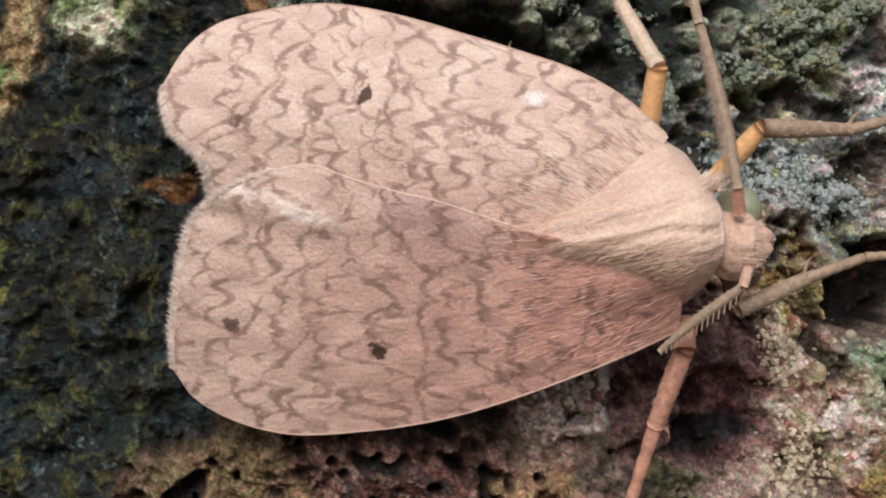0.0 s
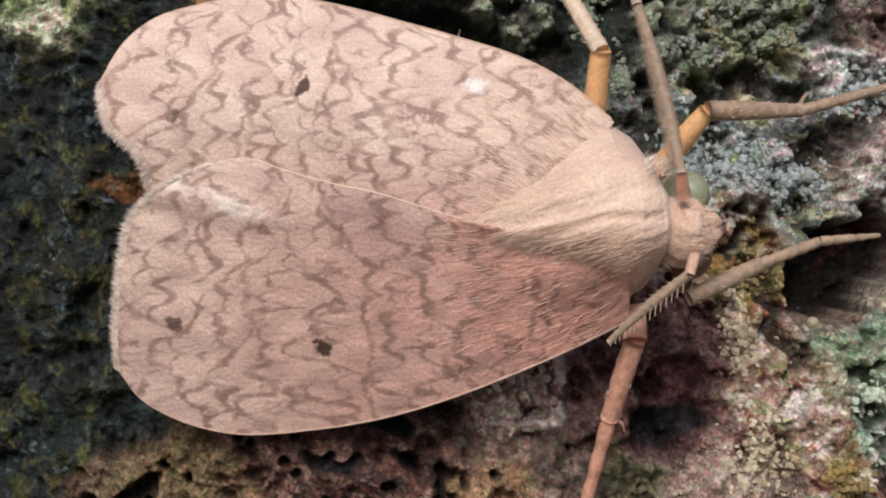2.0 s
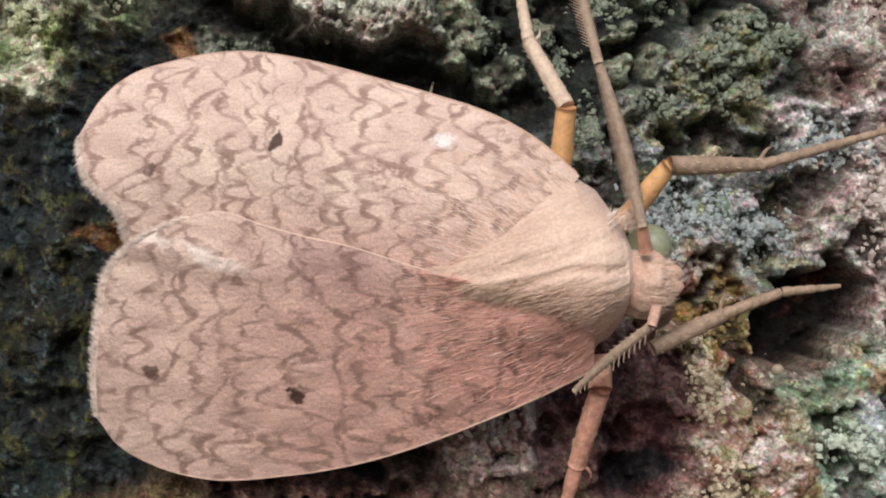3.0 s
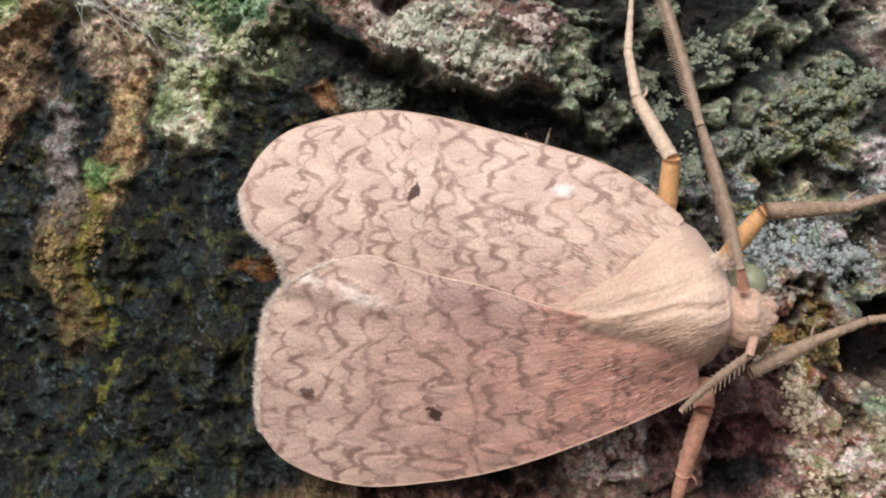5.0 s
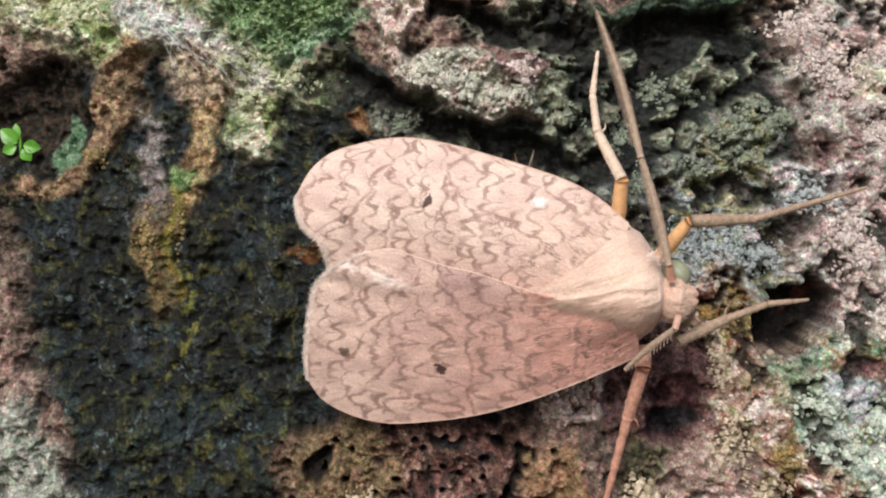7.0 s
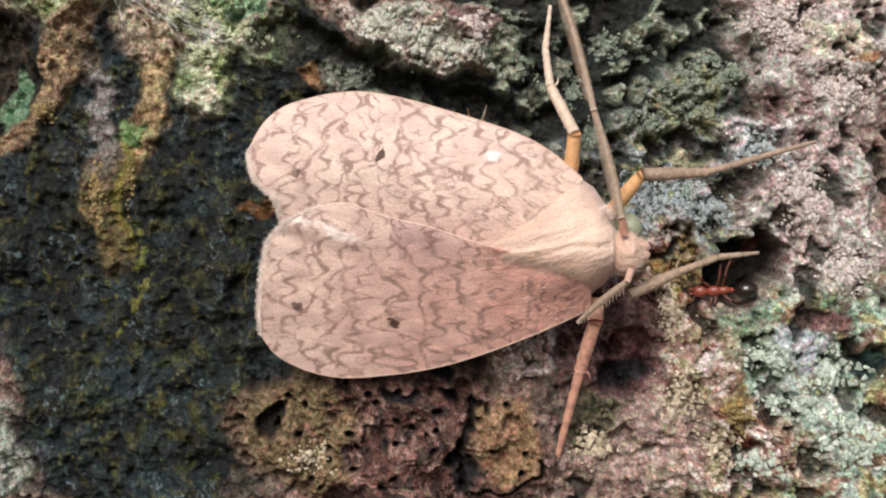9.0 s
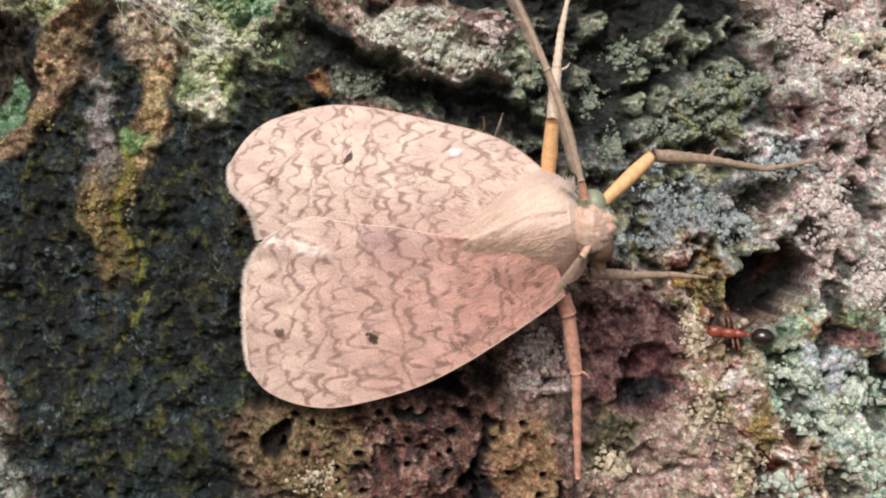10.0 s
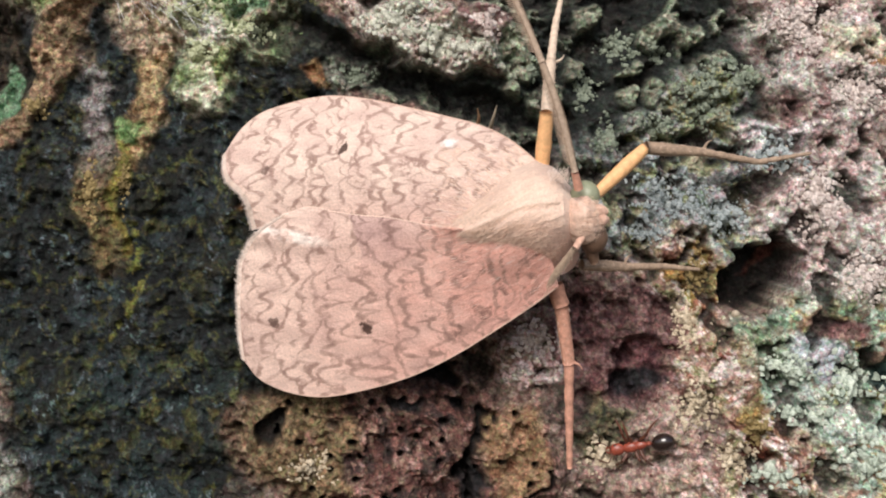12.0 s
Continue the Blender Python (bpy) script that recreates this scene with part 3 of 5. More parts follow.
    run3 = np.clip(along(wx, wz, ((-34.2, 13.5), (-34, 6), (-33.6, -1.0)), 1.6) + along(wx, wz, ((-33.4, 7.0), (-32.6, 2), (-32.2, -2.2)), 2.4), 0, 1)
    lay(run3 * step(13, 4, wz), (0.075, 0.062, 0.026), (0.24, 0.19, 0.085), 0.6 * rid + 0.4 * fine, 0.75)
    lay(np.clip(run2 + run3, 0, 1) * step(0.15, 0.25, medley(1.7, 401)), (0.07, 0.045, 0.02), (0.22, 0.15, 0.07), amount=0.8)
    lay(run3 * step(4, 9, wz), (0.14, 0.13, 0.12), (0.36, 0.34, 0.33), amount=0.9)
    run4 = along(wx, wz, ((-30.8, 9), (-31.2, 3), (-30.6, -1)), 0.9)
    lay(run4, (0.10, 0.09, 0.02), (0.30, 0.26, 0.06), 0.6 * rid + 0.4 * fine, 0.8)
    lay(ell(-30.5, 8.6, 1.4, 1.1, 0, 0.6), (0.08, 0.16, 0.05), (0.22, 0.32, 0.14))
    h += 0.7 * run1 + 0.5 * run2 + 0.6 * run3

    # the dark recess with seedlings, far left; its shade is painted on
    recess = ell(-44.5, 14, 5.5, 4.6, 0, 0.4)
    lay(recess, (0.010, 0.010, 0.008), (0.06, 0.045, 0.03))
    lay(ell(-41.6, 12.0, 1.1, 2.4, 0, 0.5), (0.06, 0.14, 0.07), (0.22, 0.34, 0.22))
    h -= 2.6 * recess

    col *= 0.80
    return rock_base(x, z) - h, col, np.clip(rough, 0.35, 1)


def rock_y(x, z, spread=0.5):
    """Depth of the face at one place, over a small neighbourhood."""
    o = np.array([(0, 0), (1, 0), (-1, 0), (0, 1), (0, -1)]) * spread
    return float(rock(x + o[:, 0], z + o[:, 1])[0].mean())


def build_rock():
    fx, fz = np.arange(-53, 38.01, 0.112), np.arange(-27, 34.01, 0.112)
    out = np.array([1.5, 4, 9, 18, 35, 65, 120, 210, 350, 560.0])
    gx = np.r_[fx[0] - out[::-1], fx, fx[-1] + out]
    gz = np.r_[fz[0] - out[::-1], fz, fz[-1] + out]
    x, z = np.meshgrid(gx, gz, indexing="ij")
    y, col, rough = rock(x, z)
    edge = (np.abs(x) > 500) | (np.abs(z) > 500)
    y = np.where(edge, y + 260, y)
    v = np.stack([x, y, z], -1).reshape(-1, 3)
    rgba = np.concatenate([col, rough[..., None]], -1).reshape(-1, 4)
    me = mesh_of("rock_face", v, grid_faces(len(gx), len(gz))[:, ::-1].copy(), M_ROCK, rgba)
    return tagged(new("rock_face", me), "upright stone face with black algae, moss and grey-green lichen crusts", "rock", kind="structure")


def build_ground():
    n = 60
    s = np.sign(np.linspace(-1, 1, n)) * np.abs(np.linspace(-1, 1, n)) ** 3 * 40000
    x, y = np.meshgrid(s, np.sign(np.linspace(-1, 1, n)) * np.abs(np.linspace(-1, 1, n)) ** 3 * 40000, indexing="ij")
    z = -560 + 14 * fbm(x / 300, y / 300, 3, 7)
    me = mesh_of("ground", np.stack([x, y, z], -1).reshape(-1, 3), grid_faces(n, n)[:, ::-1].copy(), M_SOIL)
    return tagged(new("ground", me), "bare brown soil at the foot of the rock", "ground", kind="structure")


# ---- the moth ----
def coons(c0, c1, d0, d1, nu, nv):
    """A patch between four edges: c0, c1 run from root to tip; d0, d1 from inner edge to front edge."""
    a, b, c, d = curve_at(c0, nu), curve_at(c1, nu), curve_at(d0, nv), curve_at(d1, nv)
    u, v = np.linspace(0, 1, nu)[:, None, None], np.linspace(0, 1, nv)[None, :, None]
    p = (1 - v) * a[:, None] + v * b[:, None] + (1 - u) * c[None] + u * d[None]
    p = p - ((1 - u) * (1 - v) * a[0] + u * (1 - v) * a[-1] + (1 - u) * v * b[0] + u * v * b[-1])
    return p, u[..., 0] + 0 * v[..., 0], v[..., 0] + 0 * u[..., 0]


def wing_colors(x, z, u, v, spots, seed, over):
    """Peach scales with jagged brown lines that run across the wing."""
    # each cross-line is a chain of scallops with its own lobes, frayed along the scales
    fray = 0.13 * perlin(x / 0.8, z / 0.075, seed + 21) + 0.06 * perlin(x / 0.35, z / 0.035, seed + 22)
    q = (-x + 0.30 * z * step(-6, -15, x) + 0.8 * perlin(x / 4.2, z / 2.6, seed + 3) + 0.30 * perlin(x / 1.4, z / 1.2, seed + 1) + fray) / 1.32
    away, side = np.full(x.shape, 9.0), np.zeros(x.shape)
    for k in (-2, -1, 0, 1, 2):
        idx = np.round(q) + k
        gap = 0.75 + 0.65 * hash01(idx, idx, seed + 40)
        t = z / gap + 9.1 * hash01(idx, idx, seed + 41)
        f = np.floor(t)
        u1 = t - f
        a, b = 1.55 * (hash01(f, idx, seed + 42) - 0.5), 1.55 * (hash01(f + 1, idx, seed + 42) - 0.5)
        lobe = (0.20 + 0.65 * hash01(f, idx, seed + 43)) * np.where(hash01(f, idx, seed + 44) < 0.3, -1.0, 1.0)
        t2 = z / 0.27 + 5.3 * hash01(idx, idx, seed + 45)
        f2 = np.floor(t2)
        za, zb = 0.24 * (hash01(f2, idx, seed + 46) - 0.5), 0.24 * (hash01(f2 + 1, idx, seed + 46) - 0.5)
        off = a + (b - a) * u1 + lobe * 4 * u1 * (1 - u1) + za + (zb - za) * (t2 - f2)
        lean = (b - a + 4 * lobe * (1 - 2 * u1)) / gap
        d = (q - idx) * 1.32 - off
        near = np.abs(d) / np.sqrt(1 + 0.8 * lean * lean) + 0.10 * (hash01(f, idx, seed + 47) < 0.22)
        side = np.where(near < away, d, side)
        away = np.minimum(away, near)
    jag = 0.34 * perlin(x / 0.5, z / 0.5, seed + 1) + 0.17 * perlin(x / 0.2, z / 0.2, seed + 2)
    heavy = np.clip(0.45 + 1.1 * perlin(x / 1.2, z / 1.2, seed + 16) + 0.5 * perlin(x / 0.5, z / 0.5, seed + 18), 0, 1)
    gaps = step(-0.5, 0.05, perlin(x / 1.2, z / 0.9, seed + 8) + 0.15)
    line = step(0.16 + 0.15 * heavy, 0.05 + 0.08 * heavy, away + 0.07 * jag) * (0.50 + 0.50 * heavy) * (0.45 + 0.55 * gaps)
    halo = step(0.65, 0.0, away) * (side > 0) * step(-0.3, 0.4, perlin(x / 2.1, z / 2.1, seed + 6))
    f1, f2, rid = worley(x / 1.5 + 0.5 * jag, z / 1.2 + 0.5 * jag, seed + 5)
    knots = step(0.12, 0.03, np.abs(f1 + 0.35 * jag - 0.26)) * (rid > 0.80) + step(0.20, 0.08, f1 + 0.6 * jag) * (rid < 0.12)
    streak = perlin(x / 1.1 + z / 6, z / 0.10, seed + 10) + 0.6 * perlin(x / 0.35, z / 0.06, seed + 12)
    smoke = fbm(x / 2.2 + z / 5, z / 1.3, 3, seed + 14)
    tone = np.clip(0.55 + 0.45 * fbm(x / 4, z / 4, 2, seed + 11) + 0.45 * smoke - 0.20 * halo, 0, 1)[..., None]
    col = np.array((0.58, 0.415, 0.355)) * (1 - tone) + np.array((0.74, 0.57, 0.48)) * tone
    rosy = np.clip(step(5, -4, z) * step(-24, 4, x) * (0.9 + 0.3 * smoke), 0, 1)[..., None]
    col = col * (1 - rosy) + col * np.array((0.97, 0.72, 0.71)) * rosy
    root = (0.65 * step(-4, 7, x) * step(1, -3, z))[..., None]
    col = col * (1 - root) + np.array((0.74, 0.40, 0.33)) * root
    col = col * (1 + 0.07 * streak[..., None])
    ink = np.clip(0.80 * line + 0.6 * knots * heavy + 0.18 * halo, 0, 0.82)[..., None]
    col = col * (1 - ink) + np.array((0.26, 0.155, 0.125)) * ink
    for sx, sz, r, ang, dark in spots:
        c, si = math.cos(radians(ang)), math.sin(radians(ang))
        a, b = (x - sx) * c + (z - sz) * si, (z - sz) * c - (x - sx) * si
        m = (dark * step(1.25, 0.8, np.hypot(a / (1.7 * r), b / r) + 1.9 * jag))[..., None]
        col = col * (1 - m) + np.array((0.06, 0.03, 0.022)) * m
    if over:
        # shade below the inner edge, darkened into the scale colours
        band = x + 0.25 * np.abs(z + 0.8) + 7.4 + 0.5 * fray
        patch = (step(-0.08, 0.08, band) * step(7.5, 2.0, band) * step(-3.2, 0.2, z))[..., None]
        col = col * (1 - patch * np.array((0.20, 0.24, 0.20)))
        # highlight along the fold, painted as a pale streak
        fold_light = (0.75 * along(x, z, ((-15.7, 2.0), (-12.6, 0.9), (-9.6, 0.2)), 0.7) * step(-9.0, -12.5, x) * step(-0.4, 0.3, smoke + 0.7 * jag))[..., None]
        col = col * (1 - fold_light) + np.array((0.85, 0.75, 0.68)) * fold_light
    pale = (0.85 * step(1.4, 0.4, np.hypot((x + 0.05) / 0.55, (z - 7.0) / 0.38) + 1.4 * jag))[..., None]
    col = col * (1 - pale) + np.array((0.84, 0.80, 0.77)) * pale
    return np.concatenate([np.clip(col, 0.01, 0.85), np.full(x.shape + (1,), 0.62)], -1)


def build_moth():
    rng = np.random.default_rng(4)
    moth = new("moth", None)
    tagged(moth, "resting peach-buff moth with fine brown net markings on lichened rock", "moth")

    NU, NV = 560, 350

    def wing(c0, c1, d0, d1, depth, spots, seed, label, fur):
        p, u, v = coons(c0, c1, d0, d1, NU, NV)
        x, z = p[..., 0], p[..., 1]
        y = depth(x, z, u, v) + 0.07 * perlin(x / 1.3, z / 1.3, seed) * step(0, 0.15, v) + 0.018 * perlin(x / 0.25, z / 0.25, seed + 1)
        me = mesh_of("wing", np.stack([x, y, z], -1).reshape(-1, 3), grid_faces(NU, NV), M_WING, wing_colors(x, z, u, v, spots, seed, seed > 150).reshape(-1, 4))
        ob = part("forewing", me, moth, label)
        # rolled front edge
        edge = np.stack([x[:, -1], y[:, -1] + 0.02, z[:, -1]], -1)[4:-4:12]
        vv, ff = tube_arrays(edge, (0.07, 0.065, 0.06, 0.05, 0.03), 90, 8)
        part("front_edge", mesh_of("front_edge", vv, ff, M_RIM), ob, "pale rolled front edge")
        lip = np.stack([x[:, 0], y[:, 0] + 0.03, z[:, 0]], -1)[2:-2:12]
        vv, ff = tube_arrays(lip, (0.025, 0.038, 0.038, 0.03), 70, 7)
        part("inner_edge", mesh_of("inner_edge", vv, ff, M_BUFF), ob, "pale inner edge")
        # fringe on the outer margin
        n = 4200
        k = rng.integers(2, NV - 2, n)
        root = np.stack([x[-2, k], y[-2, k] + 0.02, z[-2, k]], -1)
        way = root - np.stack([x[-50, k], y[-50, k], z[-50, k]], -1)
        way /= np.linalg.norm(way, axis=1)[:, None]
        way += rng.normal(0, 0.16, (n, 3))
        hv, hf = hairs(root, way, rng.uniform(0.2, 0.62, n), 0.024, rng.normal(0, 0.2, (n, 3)), rng)
        part("fringe", mesh_of("fringe", hv, hf, M_FRINGE), ob, "whitish hair fringe")
        # soft fur where the wing leaves the body
        for count, reach, mat, wide, lab in fur:
            iu = (rng.uniform(0, 1, count) ** 1.5 * reach * NU).astype(int) + 1
            iv = rng.integers(1, NV - 1, count)
            keep = (x[iu, iv] > 0.8 - rng.uniform(0, 3.0, count)) & (np.abs(z[iu, iv]) < 6.5)
            iu, iv = iu[keep], iv[keep]
            n = len(iu)
            root = np.stack([x[iu, iv], y[iu, iv], z[iu, iv]], -1)
            away = np.stack([x[iu + 14, iv], y[iu + 14, iv], z[iu + 14, iv]], -1) - root
            away = away / np.linalg.norm(away, axis=1)[:, None] + np.array((0, -0.16, 0)) + rng.normal(0, 0.10, (n, 3))
            hv, hf = hairs(root, away / np.linalg.norm(away, axis=1)[:, None], rng.uniform(0.35, 1.05, n), wide, np.array((0, 0.5, 0)) + rng.normal(0, 0.15, (n, 3)), rng)
            part("fur", mesh_of("fur", hv, hf, mat), ob, lab)
        return ob

    def depth_under(x, z, u, v):
        return -0.2 + 3.0 * v ** 2.4 - 0.7 * np.sin(math.pi * np.clip(v, 0, 1)) - 1.1 * np.exp(-((u - 0.05) / 0.25) ** 2) + 0.5 * u * (1 - v) - 2.6 * u ** 3 * v ** 2

    def depth_over(x, z, u, v):
        line = z + 0.22 * (x + 12.5) - 0.75
        fold = np.exp(-(line / 0.8) ** 2) * step(0.45, 0.95, u)
        dip = np.exp(-((line + 1.1) / 0.5) ** 2) * step(0.6, 0.95, u)
        return -2.1 + (5.2 - 1.9 * np.exp(-(u / 0.35) ** 2)) * v ** 1.7 + 0.6 * u * (1 - v) - 0.28 * fold + 0.03 * dip - 1.8 * u ** 3 * v ** 2 - 1.0 * np.exp(-((x - 5.0) / 2.8) ** 2 - ((z + 2.4) / 1.6) ** 2)

    upper = wing(((1.3, -0.6), (-5, 0.6), (-11, 1.6), (-16.4, 0.9)),
                 ((7.0, 5.2), (4.8, 7.1), (2.4, 8.5), (-0.7, 9.6), (-3.7, 10.5), (-6.8, 11.35), (-9.9, 11.9), (-12.3, 11.85), (-14.6, 11.4), (-16.7, 10.7), (-18.3, 9.4), (-19.5, 7.4)),
                 ((1.3, -0.6), (4.0, 2.4), (7.0, 5.2)), ((-16.4, 0.9), (-17.1, 3.5), (-18.8, 5.2), (-19.5, 7.4)),
                 depth_under, ((-8.8, 7.0, 0.30, 60, 0.95), (-15.6, 5.4, 0.24, 60, 0.6)), 100, "peach forewing tucked under the other, one dark dot",
                 ((3600, 0.42, M_BUFF, 0.016, "buff fur at the wing root"), (1500, 0.45, M_FRINGE, 0.014, "whitish loose hairs")))
    lower = wing(((1.1, -0.2), (-1.9, 0.6), (-4.8, 1.5), (-7.1, 2.0), (-9.4, 2.6), (-11.5, 3.3), (-13.2, 3.1)),
                 ((7.7, -4.8), (5.4, -6.1), (2.4, -7.6), (-1.2, -9.2), (-4.8, -10.4), (-8.5, -11.1), (-12.2, -11.4), (-15.2, -10.8), (-17.5, -9.6), (-18.7, -8.1)),
                 ((1.1, -0.2), (4.8, -0.9), (7.2, -2.7), (7.7, -4.8)), ((-13.2, 3.1), (-15.8, 1.8), (-17.6, 0.0), (-18.2, -2.3), (-18.5, -4.1), (-18.7, -6.0), (-18.7, -8.1)),
                 depth_over, ((-7.75, -6.45, 0.30, -40, 0.95), (-15.6, -5.25, 0.30, -30, 0.75), (2.0, -6.3, 0.34, 40, 0.55), (3.4, -4.7, 0.24, -50, 0.65), (0.2, -7.2, 0.5, 30, 0.4), (-1.2, -7.6, 0.4, 10, 0.35)), 200,
                 "overlapping peach forewing with wavy brown lines and dots",
                 ((5200, 0.36, M_ROSE, 0.016, "rosy fur at the wing root"), (420, 0.36, M_FRINGE, 0.014, "whitish loose hairs")))

    # abdomen under the wings
    v, f = ball_arrays((-3.0, 3.6, 0.0), (10.0, 2.8, 3.0), 24, 28, 0.05)
    part("abdomen", mesh_of("abdomen", v, f, M_RIM), moth, "buff abdomen")

    # thorax: a furry dome with creases between the shoulder flaps
    nu, nv = 190, 130
    px = np.linspace(-0.4, 9.3, nu)
    hw = np.interp(px, (-0.4, 0.6, 2.0, 3.5, 5.0, 6.6, 7.9, 8.8, 9.3), (0.15, 1.5, 3.1, 4.3, 5.0, 5.25, 4.5, 3.3, 2.5))
    hw_low = np.interp(px, (-0.4, 0.6, 2.0, 3.5, 5.0, 6.6, 7.9, 8.8, 9.3), (0.12, 0.7, 1.3, 1.9, 2.6, 3.4, 3.9, 3.3, 2.5))
    mid = np.interp(px, (-0.4, 3, 6, 9.3), (-0.1, 0.2, 0.15, 0.0))
    top = np.interp(px, (-0.4, 0.6, 2.5, 5, 7.5, 8.8, 9.3), (-1.7, -2.1, -2.75, -3.35, -3.3, -2.55, -1.2))

    def thorax_y(x, t):
        z = np.interp(x, px, mid) + t * np.where(t < 0, np.interp(x, px, hw_low), np.interp(x, px, hw))
        crease = along(x, z, ((0.4, -0.1), (4.5, 1.0), (9.2, 2.4)), 0.6) + 0.6 * along(x, z, ((3.2, -0.4), (6.0, 0.5), (8.6, 0.5)), 0.35)
        low = np.where(t < 0, np.interp(x, (-0.4, 2, 5, 7.2, 8.2, 9.3), (-1.5, -1.4, -0.8, 0.9, 3.0, 3.0)), 3.0 - 3.6 * step(3.0, -0.4, x))
        y = low + (np.interp(x, px, top) - low) * np.clip(1 - np.abs(t) ** 2.2, 0, 1) ** np.where(t < 0, 1.2, 0.75)
        a, b = x * 0.94 + z * 0.34, z * 0.94 - x * 0.34
        tufts = 0.08 * perlin(a / 2.4, b / 0.8, 40) + 0.045 * perlin(a / 1.1, b / 0.3, 41) + 0.03 * perlin(a / 0.5, b / 0.11, 45)
        return y + 0.24 * crease * (1 - np.abs(t)) + tufts + 0.14 * np.exp(-((x - 8.75) / 0.28) ** 2), z

    x, t = np.meshgrid(px, np.linspace(-1, 1, nv), indexing="ij")
    y, z = thorax_y(x, t)
    a, b = x * 0.94 + z * 0.34, z * 0.94 - x * 0.34
    tone = np.clip(0.6 + 0.28 * perlin(a / 2.4, b / 0.6, 42) + 0.3 * perlin(a / 0.9, b / 0.15, 43) + 0.3 * perlin(x / 2.5, z / 2.5, 46), 0, 1)[..., None]
    col = np.array((0.58, 0.39, 0.31)) * (1 - tone) + np.array((0.745, 0.565, 0.45)) * tone
    warm = step(0.5, -4.0, z)[..., None]
    col = col * (1 - 0.6 * warm) + np.array((0.74, 0.43, 0.35)) * 0.6 * warm
    me = mesh_of("thorax", np.stack([x, y, z], -1).reshape(-1, 3), grid_faces(nu, nv), M_FUZZ, np.concatenate([col, np.full(x.shape + (1,), 0.75)], -1).reshape(-1, 4))
    thorax = part("thorax", me, moth, "buff furry thorax with creased shoulder flaps")
    n = 5200
    hx, ht = rng.uniform(0.5, 9.1, n), rng.uniform(-0.93, 0.93, n)
    hy, hz = thorax_y(hx, ht)
    by, bz = thorax_y(hx - 0.35, ht * 0.99)
    root = np.stack([hx, hy + 0.02, hz], -1)
    way = np.stack([np.full(n, -0.33), by - hy + 0.02, np.full(n, -0.10)], -1)
    way = way / np.linalg.norm(way, axis=1)[:, None] + rng.normal(0, 0.07, (n, 3))
    way /= np.linalg.norm(way, axis=1)[:, None]
    hv, hf = hairs(root, way, rng.uniform(0.3, 0.9, n), 0.013, rng.normal(0, 0.08, (n, 3)), rng)
    part("fur", mesh_of("fur", hv, hf, M_BUFF), thorax, "long pale buff hairs")
    # tuft beside the eye
    n = 240
    root = np.stack([rng.uniform(7.8, 9.2, n), rng.uniform(-2.0, -0.3, n), rng.uniform(2.4, 3.3, n)], -1)
    way = np.array((0.55, -0.45, 0.7)) + rng.normal(0, 0.25, (n, 3))
    hv, hf = hairs(root, way / np.linalg.norm(way, axis=1)[:, None], rng.uniform(0.3, 0.7, n), 0.022, rng.normal(0, 0.2, (n, 3)), rng)
    part("neck_tuft", mesh_of("neck_tuft", hv, hf, M_FRINGE), moth, "whitish tuft of hair behind the eye")

    # head
    v, f = ball_arrays((9.9, 0.3, -0.25), (1.40, 2.1, 1.80), 44, 56, 0.09, 9)
    tone = np.clip(0.5 + 0.6 * perlin(v[:, 0] / 0.3, v[:, 2] / 1.0, 44), 0, 1)[:, None]
    col = np.array((0.52, 0.33, 0.25)) * (1 - tone) + np.array((0.74, 0.54, 0.43)) * tone
    head = part("head", mesh_of("head", v, f, M_FUZZ, np.concatenate([col, np.full((len(v), 1), 0.7)], -1)), moth, "buff scaled head")
    n = 1700
    d = rng.normal(size=(n, 3)) * (1, 0.9, 1)
    d[:, 1] = -np.abs(d[:, 1])
    d /= np.linalg.norm(d, axis=1)[:, None]
    root = np.array((9.9, 0.3, -0.25)) + d * (1.36, 2.05, 1.75)
    way = np.array((1.0, 0.25, 0.0)) + 0.15 * d + rng.normal(0, 0.15, (n, 3))
    hv, hf = hairs(root, way / np.linalg.norm(way, axis=1)[:, None], rng.uniform(0.25, 0.65, n), 0.016, rng.normal(0, 0.12, (n, 3)), rng)
    part("face_hair", mesh_of("face_hair", hv, hf, M_BUFF), head)
    # the lower eye has its shade in a darker material
    for cz, cx, cy, rad, mat, lab in ((1.55, 10.25, 0.5, 1.2, M_EYE, "olive-green compound eye"), (-1.55, 10.6, 1.1, 1.15, M_DARKEYE, "shaded dark compound eye")):
        v, f = ball_arrays((cx, cy, cz), (rad * 0.95, rad * 0.95, rad), 20, 26)
        part("eye", mesh_of("eye", v, f, mat), head, lab)
    for dz in (0.50, -0.20):
        part("palp", tube("palp", ((10.6, 0.2, dz - 0.25), (11.3, 0.1, dz * 0.9 - 0.25), (11.9, 0.3, dz * 0.8 - 0.25)), (0.50, 0.60, 0.60, 0.45, 0.15), M_PALP, 10, 10), head, "short tan feeler")
    part("mouthpart", tube("mouthpart", ((10.2, 1.2, -1.9), (10.4, 1.6, -2.6), (10.5, 2.0, -3.3)), (0.5, 0.5, 0.35), M_DARKEYE, 10, 10), head, "dark red-brown mouth region")

    # the body lies along the sloping rock: its tail is deeper than its head
    lie = Matrix(((1, 0, 0, 0), (-0.21, 1, 0, 0), (0, 0, 1, 0), (0, 0, 0, 1)))
    for ob in moth.children_recursive:
        ob.data.transform(lie)

    # limbs: each segment lies along its own x axis and is keyed from joint to joint
    limbs = []

